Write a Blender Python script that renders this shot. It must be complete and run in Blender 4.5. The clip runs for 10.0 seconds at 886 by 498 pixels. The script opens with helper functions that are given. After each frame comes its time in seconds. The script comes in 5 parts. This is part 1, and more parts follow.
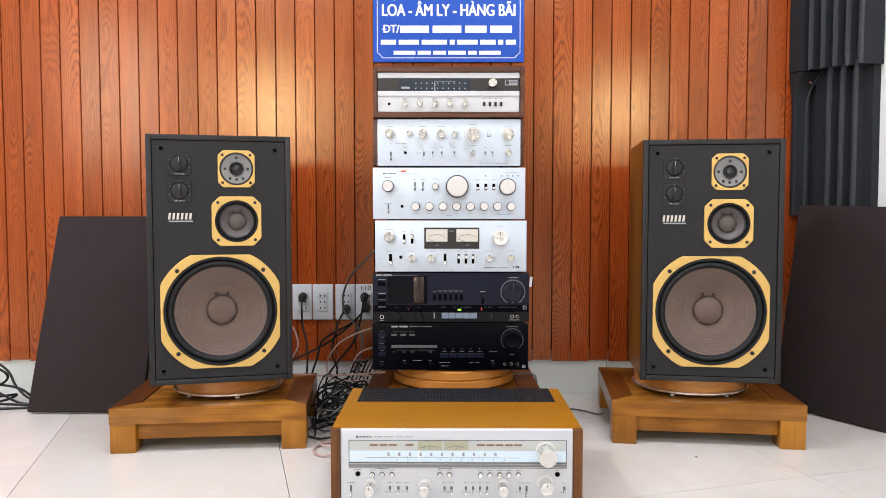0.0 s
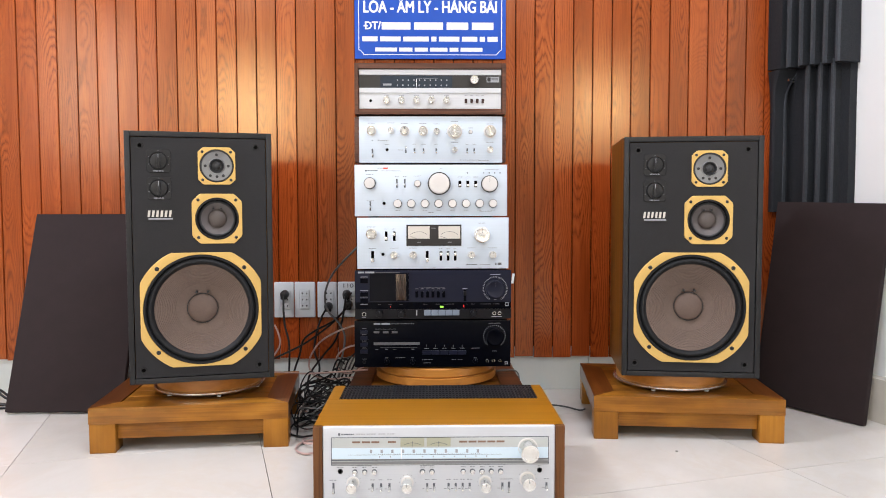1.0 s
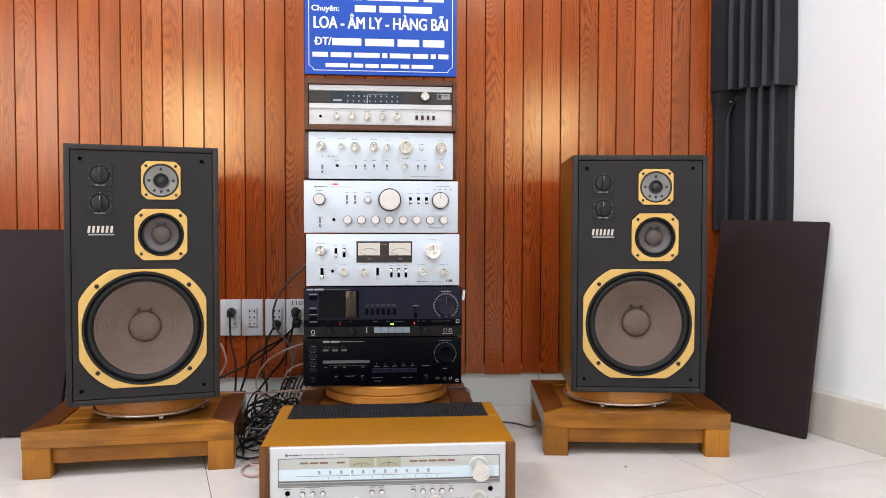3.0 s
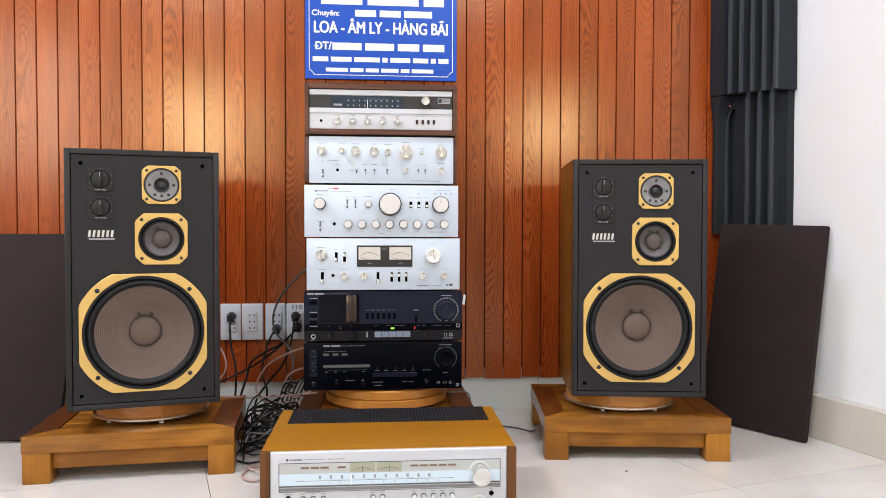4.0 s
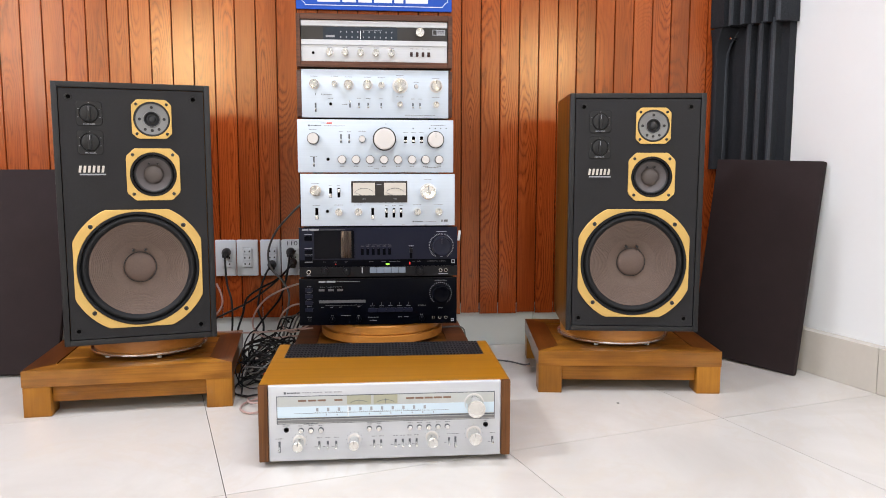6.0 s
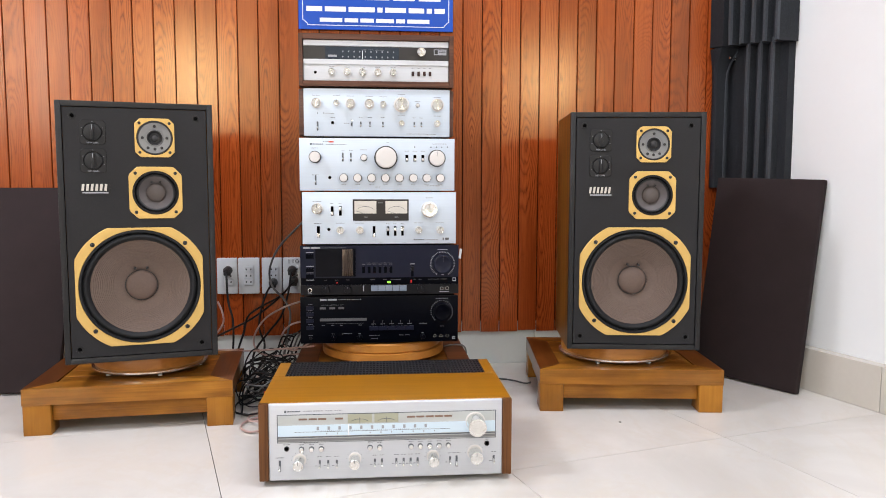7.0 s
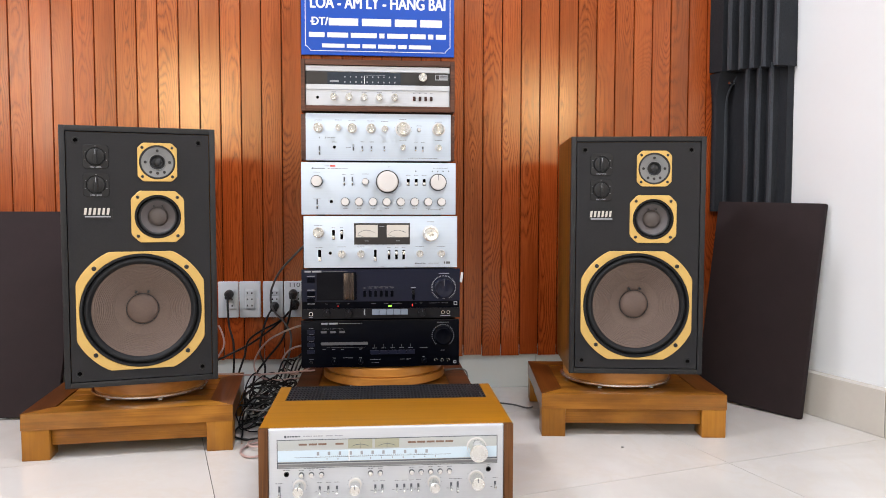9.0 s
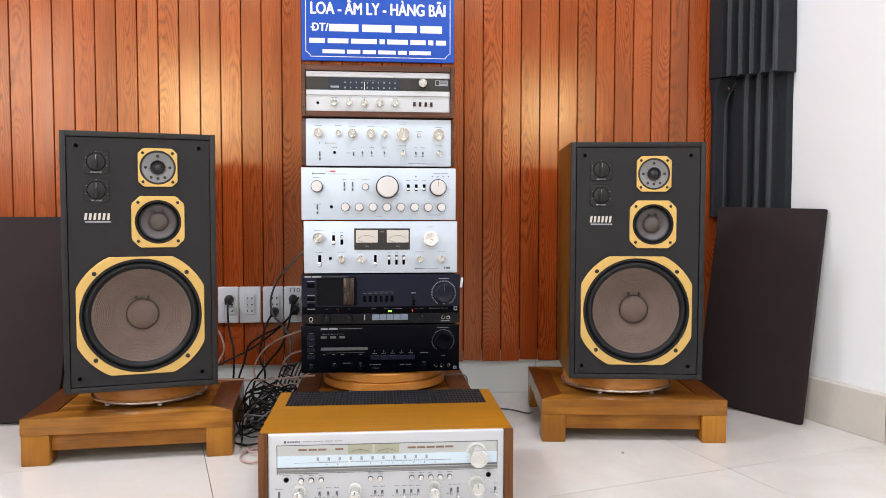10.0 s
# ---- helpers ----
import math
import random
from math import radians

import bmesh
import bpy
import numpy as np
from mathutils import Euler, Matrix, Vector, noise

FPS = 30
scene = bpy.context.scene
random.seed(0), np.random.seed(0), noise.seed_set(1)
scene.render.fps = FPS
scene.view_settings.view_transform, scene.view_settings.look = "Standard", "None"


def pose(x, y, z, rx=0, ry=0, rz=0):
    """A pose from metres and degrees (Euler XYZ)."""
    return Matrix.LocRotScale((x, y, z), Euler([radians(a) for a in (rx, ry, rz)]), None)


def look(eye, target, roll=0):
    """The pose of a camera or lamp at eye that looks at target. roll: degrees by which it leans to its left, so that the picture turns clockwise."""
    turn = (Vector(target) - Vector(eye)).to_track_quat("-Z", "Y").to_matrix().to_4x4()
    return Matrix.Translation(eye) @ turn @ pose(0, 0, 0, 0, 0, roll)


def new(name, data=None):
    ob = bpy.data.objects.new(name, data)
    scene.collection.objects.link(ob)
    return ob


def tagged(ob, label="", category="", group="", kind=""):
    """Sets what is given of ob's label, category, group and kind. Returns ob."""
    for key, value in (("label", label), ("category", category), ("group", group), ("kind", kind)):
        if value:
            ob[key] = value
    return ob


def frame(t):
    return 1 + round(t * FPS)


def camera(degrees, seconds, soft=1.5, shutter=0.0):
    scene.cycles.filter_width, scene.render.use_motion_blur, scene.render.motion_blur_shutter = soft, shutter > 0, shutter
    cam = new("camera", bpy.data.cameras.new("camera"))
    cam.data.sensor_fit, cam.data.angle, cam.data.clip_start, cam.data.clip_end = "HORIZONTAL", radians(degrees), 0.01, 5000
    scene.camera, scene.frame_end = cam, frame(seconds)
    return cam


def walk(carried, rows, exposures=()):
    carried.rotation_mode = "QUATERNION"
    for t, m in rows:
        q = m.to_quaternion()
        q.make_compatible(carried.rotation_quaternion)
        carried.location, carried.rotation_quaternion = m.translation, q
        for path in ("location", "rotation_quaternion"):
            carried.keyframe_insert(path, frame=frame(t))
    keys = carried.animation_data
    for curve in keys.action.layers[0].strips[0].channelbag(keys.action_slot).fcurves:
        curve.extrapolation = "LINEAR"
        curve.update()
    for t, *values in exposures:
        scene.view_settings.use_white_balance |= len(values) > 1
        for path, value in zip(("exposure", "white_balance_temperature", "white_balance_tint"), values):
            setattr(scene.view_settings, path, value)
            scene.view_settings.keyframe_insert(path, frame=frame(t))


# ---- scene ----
cam = camera(61.6, 10.0, soft=0.9, shutter=0.4)

PATH = [
    (0, (0.002, 0.005, 0.631), (0.0, 2.002, 0.528), -0.0),
    (0.5, (0.002, 0.003, 0.629), (0.014, 2.0, 0.524), -0.0),
    (1, (0.004, 0.005, 0.63), (0.048, 2.001, 0.52), -0.1),
    (1.5, (0.001, 0.014, 0.628), (0.095, 2.009, 0.52), 0.0),
    (2, (0.0, 0.018, 0.629), (0.14, 2.01, 0.526), 0.1),
    (2.5, (0.002, 0.017, 0.626), (0.171, 2.008, 0.544), 0.0),
    (2.7, (0.006, 0.015, 0.628), (0.18, 2.006, 0.554), 0.1),
    (3.8, (0.002, 0.014, 0.63), (0.18, 2.006, 0.576), 0.1),
    (4, (0.002, 0.014, 0.63), (0.18, 2.006, 0.576), 0.1),
    (4.5, (0.001, 0.018, 0.627), (0.184, 2.005, 0.485), 0.1),
    (5, (0.002, 0.02, 0.628), (0.193, 1.996, 0.385), 0.1),
    (5.5, (0.002, 0.02, 0.626), (0.193, 1.996, 0.382), 0.1),
    (5.7, (0.002, 0.02, 0.628), (0.193, 1.997, 0.39), 0.1),
    (6.8, (0.004, 0.019, 0.627), (0.192, 2.001, 0.441), 0.1),
    (7, (0.003, 0.018, 0.628), (0.19, 2.002, 0.452), 0.1),
    (7.5, (0.001, 0.018, 0.629), (0.189, 2.003, 0.473), 0.1),
    (8, (0.002, 0.017, 0.629), (0.189, 2.003, 0.489), 0.1),
    (8.5, (0.002, 0.018, 0.63), (0.188, 2.005, 0.503), 0.1),
    (9, (0.004, 0.017, 0.63), (0.187, 2.005, 0.516), 0.1),
    (9.5, (0.003, 0.016, 0.629), (0.187, 2.005, 0.523), 0.1),
    (10, (0.004, 0.016, 0.629), (0.187, 2.006, 0.53), 0.1),
]
walk(cam, [(t, look(eye, target, roll)) for t, eye, target, roll in PATH], exposures=((0, 0.0), (1.5, -0.04), (2.5, -0.08), (10, -0.08)))

# ---- light ----
world = bpy.data.worlds.new("sky")
world.use_nodes = True
scene.world = world
wn = world.node_tree.nodes
sky = wn.new("ShaderNodeTexSky")
sky.sky_type = "NISHITA"
sky.sun_disc = False
sky.sun_elevation = radians(38)
sky.sun_rotation = radians(150)
world.node_tree.links.new(sky.outputs[0], wn["Background"].inputs[0])
wn["Background"].inputs[1].default_value = 0.12


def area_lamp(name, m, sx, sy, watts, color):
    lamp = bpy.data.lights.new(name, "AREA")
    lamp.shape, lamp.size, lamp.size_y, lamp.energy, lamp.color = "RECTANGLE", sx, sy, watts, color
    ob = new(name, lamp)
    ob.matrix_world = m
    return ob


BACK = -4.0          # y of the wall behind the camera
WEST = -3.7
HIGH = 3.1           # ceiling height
WINDOWS = ((-2.50, -1.65, 1.42, 2.27), (1.83, 2.33, 1.58, 2.12))      # x0, x1, sill, lintel; unseen, added for the warm glow mirrored in the boards
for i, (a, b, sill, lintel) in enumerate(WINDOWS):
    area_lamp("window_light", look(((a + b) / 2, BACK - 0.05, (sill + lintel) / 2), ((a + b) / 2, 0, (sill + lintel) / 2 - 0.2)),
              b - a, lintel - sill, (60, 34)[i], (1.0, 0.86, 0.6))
WEST_WINDOW = (-3.92, -2.72, 1.2, 2.7)      # y0, y1, sill, lintel of an unseen west window, added for pale sheen on the left boards
area_lamp("window_light", look((WEST - 0.05, -3.32, 1.95), (0, -2.4, 1.6)), 1.2, 1.5, 62, (0.87, 0.90, 1.0))
TUBES = ((-2.2, 1.15), (0.6, 0.95), (-1.6, -1.9), (0.6, -1.9))
for x, y in TUBES:
    area_lamp("ceiling_tube_light", look((x, y, HIGH - 0.075), (x, y, 0)), 0.9, 0.3, (94 if x < 0 else 40) if y > 0 else 50, (0.875, 0.905, 1.0))


# ---- materials ----
def shader(name):
    m = bpy.data.materials.new(name)
    m.use_nodes = True
    t = m.node_tree
    return m, t, t.nodes["Principled BSDF"]


def coords(t, stretch, vary):
    """Object coordinates, stretched, and shifted at random from piece to piece."""
    tc = t.nodes.new("ShaderNodeTexCoord")
    out = tc.outputs["Object"]
    if vary:
        info = t.nodes.new("ShaderNodeObjectInfo")
        k = t.nodes.new("ShaderNodeVectorMath")
        k.operation = "MULTIPLY_ADD"
        k.inputs[1].default_value = (37.0, 53.0, 71.0)
        t.links.new(info.outputs["Random"], k.inputs[0])
        t.links.new(out, k.inputs[2])
        out = k.outputs[0]
    mp = t.nodes.new("ShaderNodeVectorMath")
    mp.operation = "MULTIPLY"
    mp.inputs[1].default_value = stretch
    t.links.new(out, mp.inputs[0])
    return mp.outputs[0]


def noise_tex(t, vec, scale, detail=4, rough=0.55, distortion=0.0):
    n = t.nodes.new("ShaderNodeTexNoise")
    n.inputs["Scale"].default_value = scale
    n.inputs["Detail"].default_value = detail
    n.inputs["Roughness"].default_value = rough
    n.inputs["Distortion"].default_value = distortion
    t.links.new(vec, n.inputs["Vector"])
    return n.outputs["Fac"]


def ramp(t, fac, stops):
    r = t.nodes.new("ShaderNodeValToRGB")
    e = r.color_ramp.elements
    while len(e) < len(stops):
        e.new(0.5)
    for k, (p, c) in zip(e, stops):
        k.position, k.color = p, (*c, 1)
    t.links.new(fac, r.inputs[0])
    return r.outputs[0]


def mix(t, fac, a, b, kind="MIX"):
    n = t.nodes.new("ShaderNodeMix")
    n.data_type, n.blend_type = "RGBA", kind
    for v, s in ((fac, n.inputs[0]), (a, n.inputs[6]), (b, n.inputs[7])):
        if isinstance(v, (int, float)):
            s.default_value = v
        elif isinstance(v, tuple):
            s.default_value = (*v, 1)
        else:
            t.links.new(v, s)
    return n.outputs[2]


def calc(t, op, a, b=0.0):
    n = t.nodes.new("ShaderNodeMath")
    n.operation = op
    for v, s in ((a, n.inputs[0]), (b, n.inputs[1])):
        if isinstance(v, (int, float)):
            s.default_value = v
        else:
            t.links.new(v, s)
    return n.outputs[0]


def bump(t, p, height, strength, distance):
    b = t.nodes.new("ShaderNodeBump")
    b.inputs["Strength"].default_value = strength
    b.inputs["Distance"].default_value = distance
    t.links.new(height, b.inputs["Height"])
    t.links.new(b.outputs[0], p.inputs["Normal"])


def plain(name, color, rough=0.5, metal=0.0, spread=0.12, scale=30.0, relief=0.15, coat=0.0, stretch=(1, 1, 1), vary=False, depth=0.0006, spec=0.5):
    """A surface of one colour with cloudy variation, fine grain and a worn gloss."""
    m, t, p = shader(name)
    v = coords(t, stretch, vary)
    big = noise_tex(t, v, scale * 0.15, 3)
    fine = noise_tex(t, v, scale * 6, 3)
    lo = tuple(c * (1 - spread) for c in color)
    hi = tuple(min(1.0, c * (1 + spread)) for c in color)
    c = ramp(t, big, ((0.3, lo), (0.7, hi)))
    c = mix(t, 0.35 * spread / 0.12 if spread < 0.3 else 0.5, c, ramp(t, fine, ((0.35, lo), (0.65, hi))))
    t.links.new(c, p.inputs["Base Color"])
    p.inputs["Metallic"].default_value = metal
    p.inputs["Specular IOR Level"].default_value = spec
    t.links.new(calc(t, "MULTIPLY_ADD", big, 0.12), p.inputs["Roughness"])
    p.inputs["Roughness"].links[0].from_node.inputs[2].default_value = max(0.02, rough - 0.06)
    p.inputs["Coat Weight"].default_value = coat
    p.inputs["Coat Roughness"].default_value = 0.12
    if relief:
        bump(t, p, fine, relief, depth)
    return m


def wood(name, dark, mid, light, along="z", rough=0.3, coat=0.3, size=1.0, figure_scale=0.9, line_width=0.3, lines=26.0, vary=True, tone=0.35, contrast=0.5, coat_rough=0.18, spec=0.3, coat_ior=1.5, streaks=0.3, pored=0.45, run=0.6):
    """Plain-sawn wood: contour-line figure, pores along the grain, and tone from piece to piece."""
    m, t, p = shader(name)
    k = {"x": (run, 9, 9), "y": (9, run, 9), "z": (9, 9, run)}[along]
    v = coords(t, tuple(c / size for c in k), vary)
    figure = noise_tex(t, v, figure_scale, 2, 0.45, 0.35)
    rings = calc(t, "SINE", calc(t, "MULTIPLY", figure, lines * 2.2))
    rings = calc(t, "MULTIPLY_ADD", rings, 0.5)
    rings.node.inputs[2].default_value = 0.5
    cloud = noise_tex(t, v, 1.6, 5, 0.6)
    kp = {"x": (4, 260, 260), "y": (260, 4, 260), "z": (260, 260, 4)}[along]
    pores = noise_tex(t, coords(t, tuple(c / size for c in kp), vary), 1.0, 3, 0.6)
    ks = {"x": (2.5, 95, 95), "y": (95, 2.5, 95), "z": (95, 95, 2.5)}[along]
    streak = noise_tex(t, coords(t, tuple(c / size for c in ks), vary), 1.0, 4, 0.6)
    c = ramp(t, cloud, ((0.3, tuple((p + q) / 2 for p, q in zip(dark, mid))), (0.5, mid), (0.72, light)))
    veins = ramp(t, rings, ((0.0, dark), (line_width, mid), (1.0, light)))
    c = mix(t, contrast, c, veins)
    c = mix(t, pored, c, ramp(t, pores, ((0.36, tuple(q * 0.55 for q in dark)), (0.55, (1, 1, 1)))), "MULTIPLY")
    c = mix(t, streaks, c, ramp(t, streak, ((0.36, (0.5, 0.4, 0.34)), (0.58, (1, 1, 1)))), "MULTIPLY")
    if tone:
        info = t.nodes.new("ShaderNodeObjectInfo")
        g = calc(t, "MULTIPLY_ADD", info.outputs["Random"], tone)
        g.node.inputs[2].default_value = 1 - tone / 2
        sc = t.nodes.new("ShaderNodeVectorMath")
        sc.operation = "SCALE"
        t.links.new(c, sc.inputs[0])
        t.links.new(g, sc.inputs["Scale"])
        c = sc.outputs[0]
    t.links.new(c, p.inputs["Base Color"])
    p.inputs["Roughness"].default_value = rough
    p.inputs["Specular IOR Level"].default_value = spec
    p.inputs["Coat Weight"].default_value = coat
    p.inputs["Coat Roughness"].default_value = coat_rough
    p.inputs["Coat IOR"].default_value = coat_ior
    bump(t, p, pores, 0.12, 0.0006)
    return m


def cathedral(name, dark, mid, light, ring=0.009, rough=0.2, ior=1.66, tint=(1, 1, 1), tone=0.24):
    """Flat-sawn boards: a log's rings met at a slant, as nested arches and long eyes up each board."""
    m, t, p = shader(name)
    info = t.nodes.new("ShaderNodeObjectInfo")
    tc = t.nodes.new("ShaderNodeTexCoord")
    sep = t.nodes.new("ShaderNodeSeparateXYZ")
    t.links.new(tc.outputs["Object"], sep.inputs[0])
    r = info.outputs["Random"]
    r2 = calc(t, "FRACT", calc(t, "MULTIPLY", r, 17.31))
    r3 = calc(t, "FRACT", calc(t, "MULTIPLY", r, 61.7))
    slow = noise_tex(t, coords(t, (2.0, 2.0, 1.5), True), 1.0, 2, 0.4)
    wob = noise_tex(t, coords(t, (36, 36, 4.5), True), 1.0, 5, 0.6)
    depth = calc(t, "ADD", calc(t, "MULTIPLY", calc(t, "SUBTRACT", slow, 0.5), 0.62), calc(t, "MULTIPLY", calc(t, "SUBTRACT", r3, 0.5), 0.16))
    across = calc(t, "SUBTRACT", sep.outputs[0], calc(t, "ADD", 0.008, calc(t, "MULTIPLY", r2, 0.048)))
    across = calc(t, "MULTIPLY", across, 2.3)
    rad = calc(t, "SQRT", calc(t, "ADD", calc(t, "MULTIPLY", across, across), calc(t, "MULTIPLY", depth, depth)))
    rad = calc(t, "ADD", rad, calc(t, "MULTIPLY", wob, 0.042))
    rings = calc(t, "FRACT", calc(t, "DIVIDE", rad, ring))
    veins = ramp(t, rings, ((0.0, mid), (0.4, light), (0.7, mid), (0.88, dark), (1.0, mid)))
    cloud = noise_tex(t, coords(t, (14, 14, 1.2), True), 1.0, 4, 0.55)
    body = ramp(t, cloud, ((0.32, tuple(0.35 * a + 0.65 * b for a, b in zip(dark, mid))), (0.5, mid), (0.7, light)))
    patch = noise_tex(t, coords(t, (9, 9, 2.2), True), 1.0, 2, 0.5)
    c = mix(t, ramp(t, patch, ((0.36, (0.05, 0.05, 0.05)), (0.62, (0.85, 0.85, 0.85)))), body, veins)
    pores = noise_tex(t, coords(t, (320, 320, 6), True), 1.0, 2, 0.6)
    c = mix(t, 0.3, c, ramp(t, pores, ((0.36, (0.45, 0.34, 0.28)), (0.55, (1, 1, 1)))), "MULTIPLY")
    g = calc(t, "MULTIPLY_ADD", r, tone)
    g.node.inputs[2].default_value = 1 - tone / 2
    sc = t.nodes.new("ShaderNodeVectorMath")
    sc.operation = "SCALE"
    t.links.new(c, sc.inputs[0])
    t.links.new(g, sc.inputs["Scale"])
    t.links.new(sc.outputs[0], p.inputs["Base Color"])
    rr = calc(t, "MULTIPLY_ADD", cloud, 0.12)
    rr.node.inputs[2].default_value = rough - 0.06
    t.links.new(rr, p.inputs["Roughness"])
    p.inputs["IOR"].default_value = ior
    p.inputs["Specular Tint"].default_value = (*tint, 1)
    bump(t, p, rings, 0.05, 0.0006)
    return m


def brushed(name, color, rough=0.3, metal=0.85, along="x"):
    """Brushed aluminium: streaks along one direction."""
    m, t, p = shader(name)
    k = {"x": (3, 500, 500), "z": (500, 500, 3)}[along]
    s = noise_tex(t, coords(t, k, False), 1.0, 3)
    cloud = noise_tex(t, coords(t, (6, 6, 6), False), 1.0, 3)
    c = ramp(t, s, ((0.3, tuple(q * 0.93 for q in color)), (0.7, color)))
    c = mix(t, 0.25, c, ramp(t, cloud, ((0.3, tuple(q * 0.9 for q in color)), (0.7, color))))
    t.links.new(c, p.inputs["Base Color"])
    p.inputs["Metallic"].default_value = metal
    r = calc(t, "MULTIPLY_ADD", s, 0.1)
    r.node.inputs[2].default_value = rough - 0.05
    t.links.new(r, p.inputs["Roughness"])
    bump(t, p, s, 0.06, 0.0002)
    return m


def spun(name, color):
    """Lathe-turned aluminium: gloss drawn out round the axis of each knob."""
    m, t, p = shader(name)
    g = noise_tex(t, coords(t, (300, 300, 300), False), 1.0, 2)
    t.links.new(ramp(t, g, ((0.3, tuple(q * 0.9 for q in color)), (0.7, color))), p.inputs["Base Color"])
    p.inputs["Metallic"].default_value = 1.0
    p.inputs["Roughness"].default_value = 0.24
    p.inputs["Anisotropic"].default_value = 0.9
    tan = t.nodes.new("ShaderNodeTangent")
    tan.direction_type, tan.axis = "RADIAL", "Y"
    t.links.new(tan.outputs[0], p.inputs["Tangent"])
    return m


def glow(name, color, strength):
    m, t, p = shader(name)
    p.inputs["Base Color"].default_value = (*color, 1)
    p.inputs["Emission Color"].default_value = (*color, 1)
    p.inputs["Emission Strength"].default_value = strength
    return m


def clear(name, color=(1, 1, 1), rough=0.03):
    m, t, p = shader(name)
    p.inputs["Base Color"].default_value = (*color, 1)
    p.inputs["Transmission Weight"].default_value = 1.0
    p.inputs["Roughness"].default_value = rough
    p.inputs["IOR"].default_value = 1.45
    return m


def marble():
    """Polished cream porcelain with faint veins and clouds."""
    m, t, p = shader("polished_tile")
    v = coords(t, (1, 1, 1), True)
    cloud = noise_tex(t, v, 2.2, 6, 0.6, 0.8)
    vein = noise_tex(t, v, 1.3, 8, 0.65, 1.6)
    ridge = calc(t, "ABSOLUTE", calc(t, "SUBTRACT", vein, 0.5))
    c = ramp(t, cloud, ((0.3, (0.565, 0.535, 0.495)), (0.65, (0.665, 0.645, 0.615))))
    c = mix(t, ramp(t, ridge, ((0.0, (0.35, 0.35, 0.35)), (0.035, (0, 0, 0)))), c, (0.62, 0.57, 0.5))
    t.links.new(c, p.inputs["Base Color"])
    r = calc(t, "MULTIPLY_ADD", cloud, 0.12)
    r.node.inputs[2].default_value = 0.1
    t.links.new(r, p.inputs["Roughness"])
    bump(t, p, noise_tex(t, v, 9.0, 2), 0.02, 0.002)
    return m


M_BOARD = cathedral("reddish_wood_board", (0.125, 0.021, 0.004), (0.295, 0.052, 0.0098), (0.395, 0.081, 0.0160), ring=0.0125, tint=(1.0, 0.80, 0.52))
M_TEAK = wood("teak_front", (0.115, 0.035, 0.0045), (0.42, 0.172, 0.021), (0.61, 0.28, 0.039), "x", run=3.0, rough=0.38, coat=0.22, size=0.9, lines=4, tone=0.1, contrast=0.55, spec=0.15, streaks=0.22, pored=0.2, coat_rough=0.1, line_width=0.45)
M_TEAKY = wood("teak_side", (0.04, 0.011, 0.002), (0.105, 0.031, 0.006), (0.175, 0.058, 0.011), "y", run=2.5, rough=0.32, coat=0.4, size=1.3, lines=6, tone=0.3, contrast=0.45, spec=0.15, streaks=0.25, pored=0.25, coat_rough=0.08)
M_TEAKZ = wood("teak_leg", (0.11, 0.036, 0.0045), (0.35, 0.142, 0.017), (0.53, 0.24, 0.034), "z", run=3.0, rough=0.38, coat=0.22, size=1.6, lines=4, tone=0.15, contrast=0.45, spec=0.15, streaks=0.12, pored=0.14, coat_rough=0.1)
M_DARKWOOD = wood("dark_stained_wood", (0.05, 0.014, 0.005), (0.1, 0.03, 0.01), (0.16, 0.05, 0.017), "x", rough=0.35, coat=0.3, lines=14)
M_DISC = wood("turntable_wood", (0.36, 0.135, 0.024), (0.46, 0.19, 0.036), (0.54, 0.24, 0.052), "x", rough=0.35, coat=0.4, lines=3, tone=0.1, contrast=0.15, size=3.0, streaks=0.06, pored=0.15)
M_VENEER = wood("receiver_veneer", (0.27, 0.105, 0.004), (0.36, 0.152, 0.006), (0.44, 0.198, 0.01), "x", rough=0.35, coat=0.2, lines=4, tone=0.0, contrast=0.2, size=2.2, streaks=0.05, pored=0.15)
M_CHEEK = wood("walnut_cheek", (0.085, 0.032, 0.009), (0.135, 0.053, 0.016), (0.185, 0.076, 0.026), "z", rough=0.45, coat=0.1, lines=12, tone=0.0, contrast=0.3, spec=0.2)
M_CASE = wood("walnut_case", (0.065, 0.024, 0.014), (0.105, 0.041, 0.024), (0.145, 0.058, 0.034), "x", rough=0.4, coat=0.15, lines=18, tone=0.0)
M_SPKSIDE = wood("speaker_walnut", (0.12, 0.044, 0.003), (0.18, 0.075, 0.006), (0.25, 0.11, 0.012), "z", rough=0.4, coat=0.15, lines=12, tone=0.0, spec=0.2)
M_TILE = marble()
M_GROUT = plain("tile_grout", (0.1, 0.09, 0.08), 0.9, spec=0.1)
M_PAINT = plain("white_wall_paint", (0.80, 0.815, 0.83), 0.65, spread=0.03, scale=8, relief=0.1, depth=0.001)
# Unseen walls are kept dim so knobs and gloss mirror less light.
M_UNSEENWALL = plain("dim_unseen_wall", (0.3, 0.285, 0.265), 0.7, spread=0.04, scale=8)
M_CEIL = plain("white_ceiling_paint", (0.8, 0.8, 0.79), 0.8, spread=0.03)
M_SKIRT = plain("skirting_tile", (0.56, 0.525, 0.47), 0.25, spread=0.06, scale=12, relief=0.03, vary=True, spec=0.3)
M_PLINTH = plain("plinth_tile", (0.6, 0.62, 0.6), 0.2, spread=0.05, scale=12, relief=0.03, vary=True)
M_BACKING = plain("wall_backing", (0.05, 0.02, 0.01), 0.8)
M_BLACK = plain("black_vinyl", (0.0152, 0.0152, 0.0175), 0.5, spread=0.2, scale=60, relief=0.35, spec=0.25)
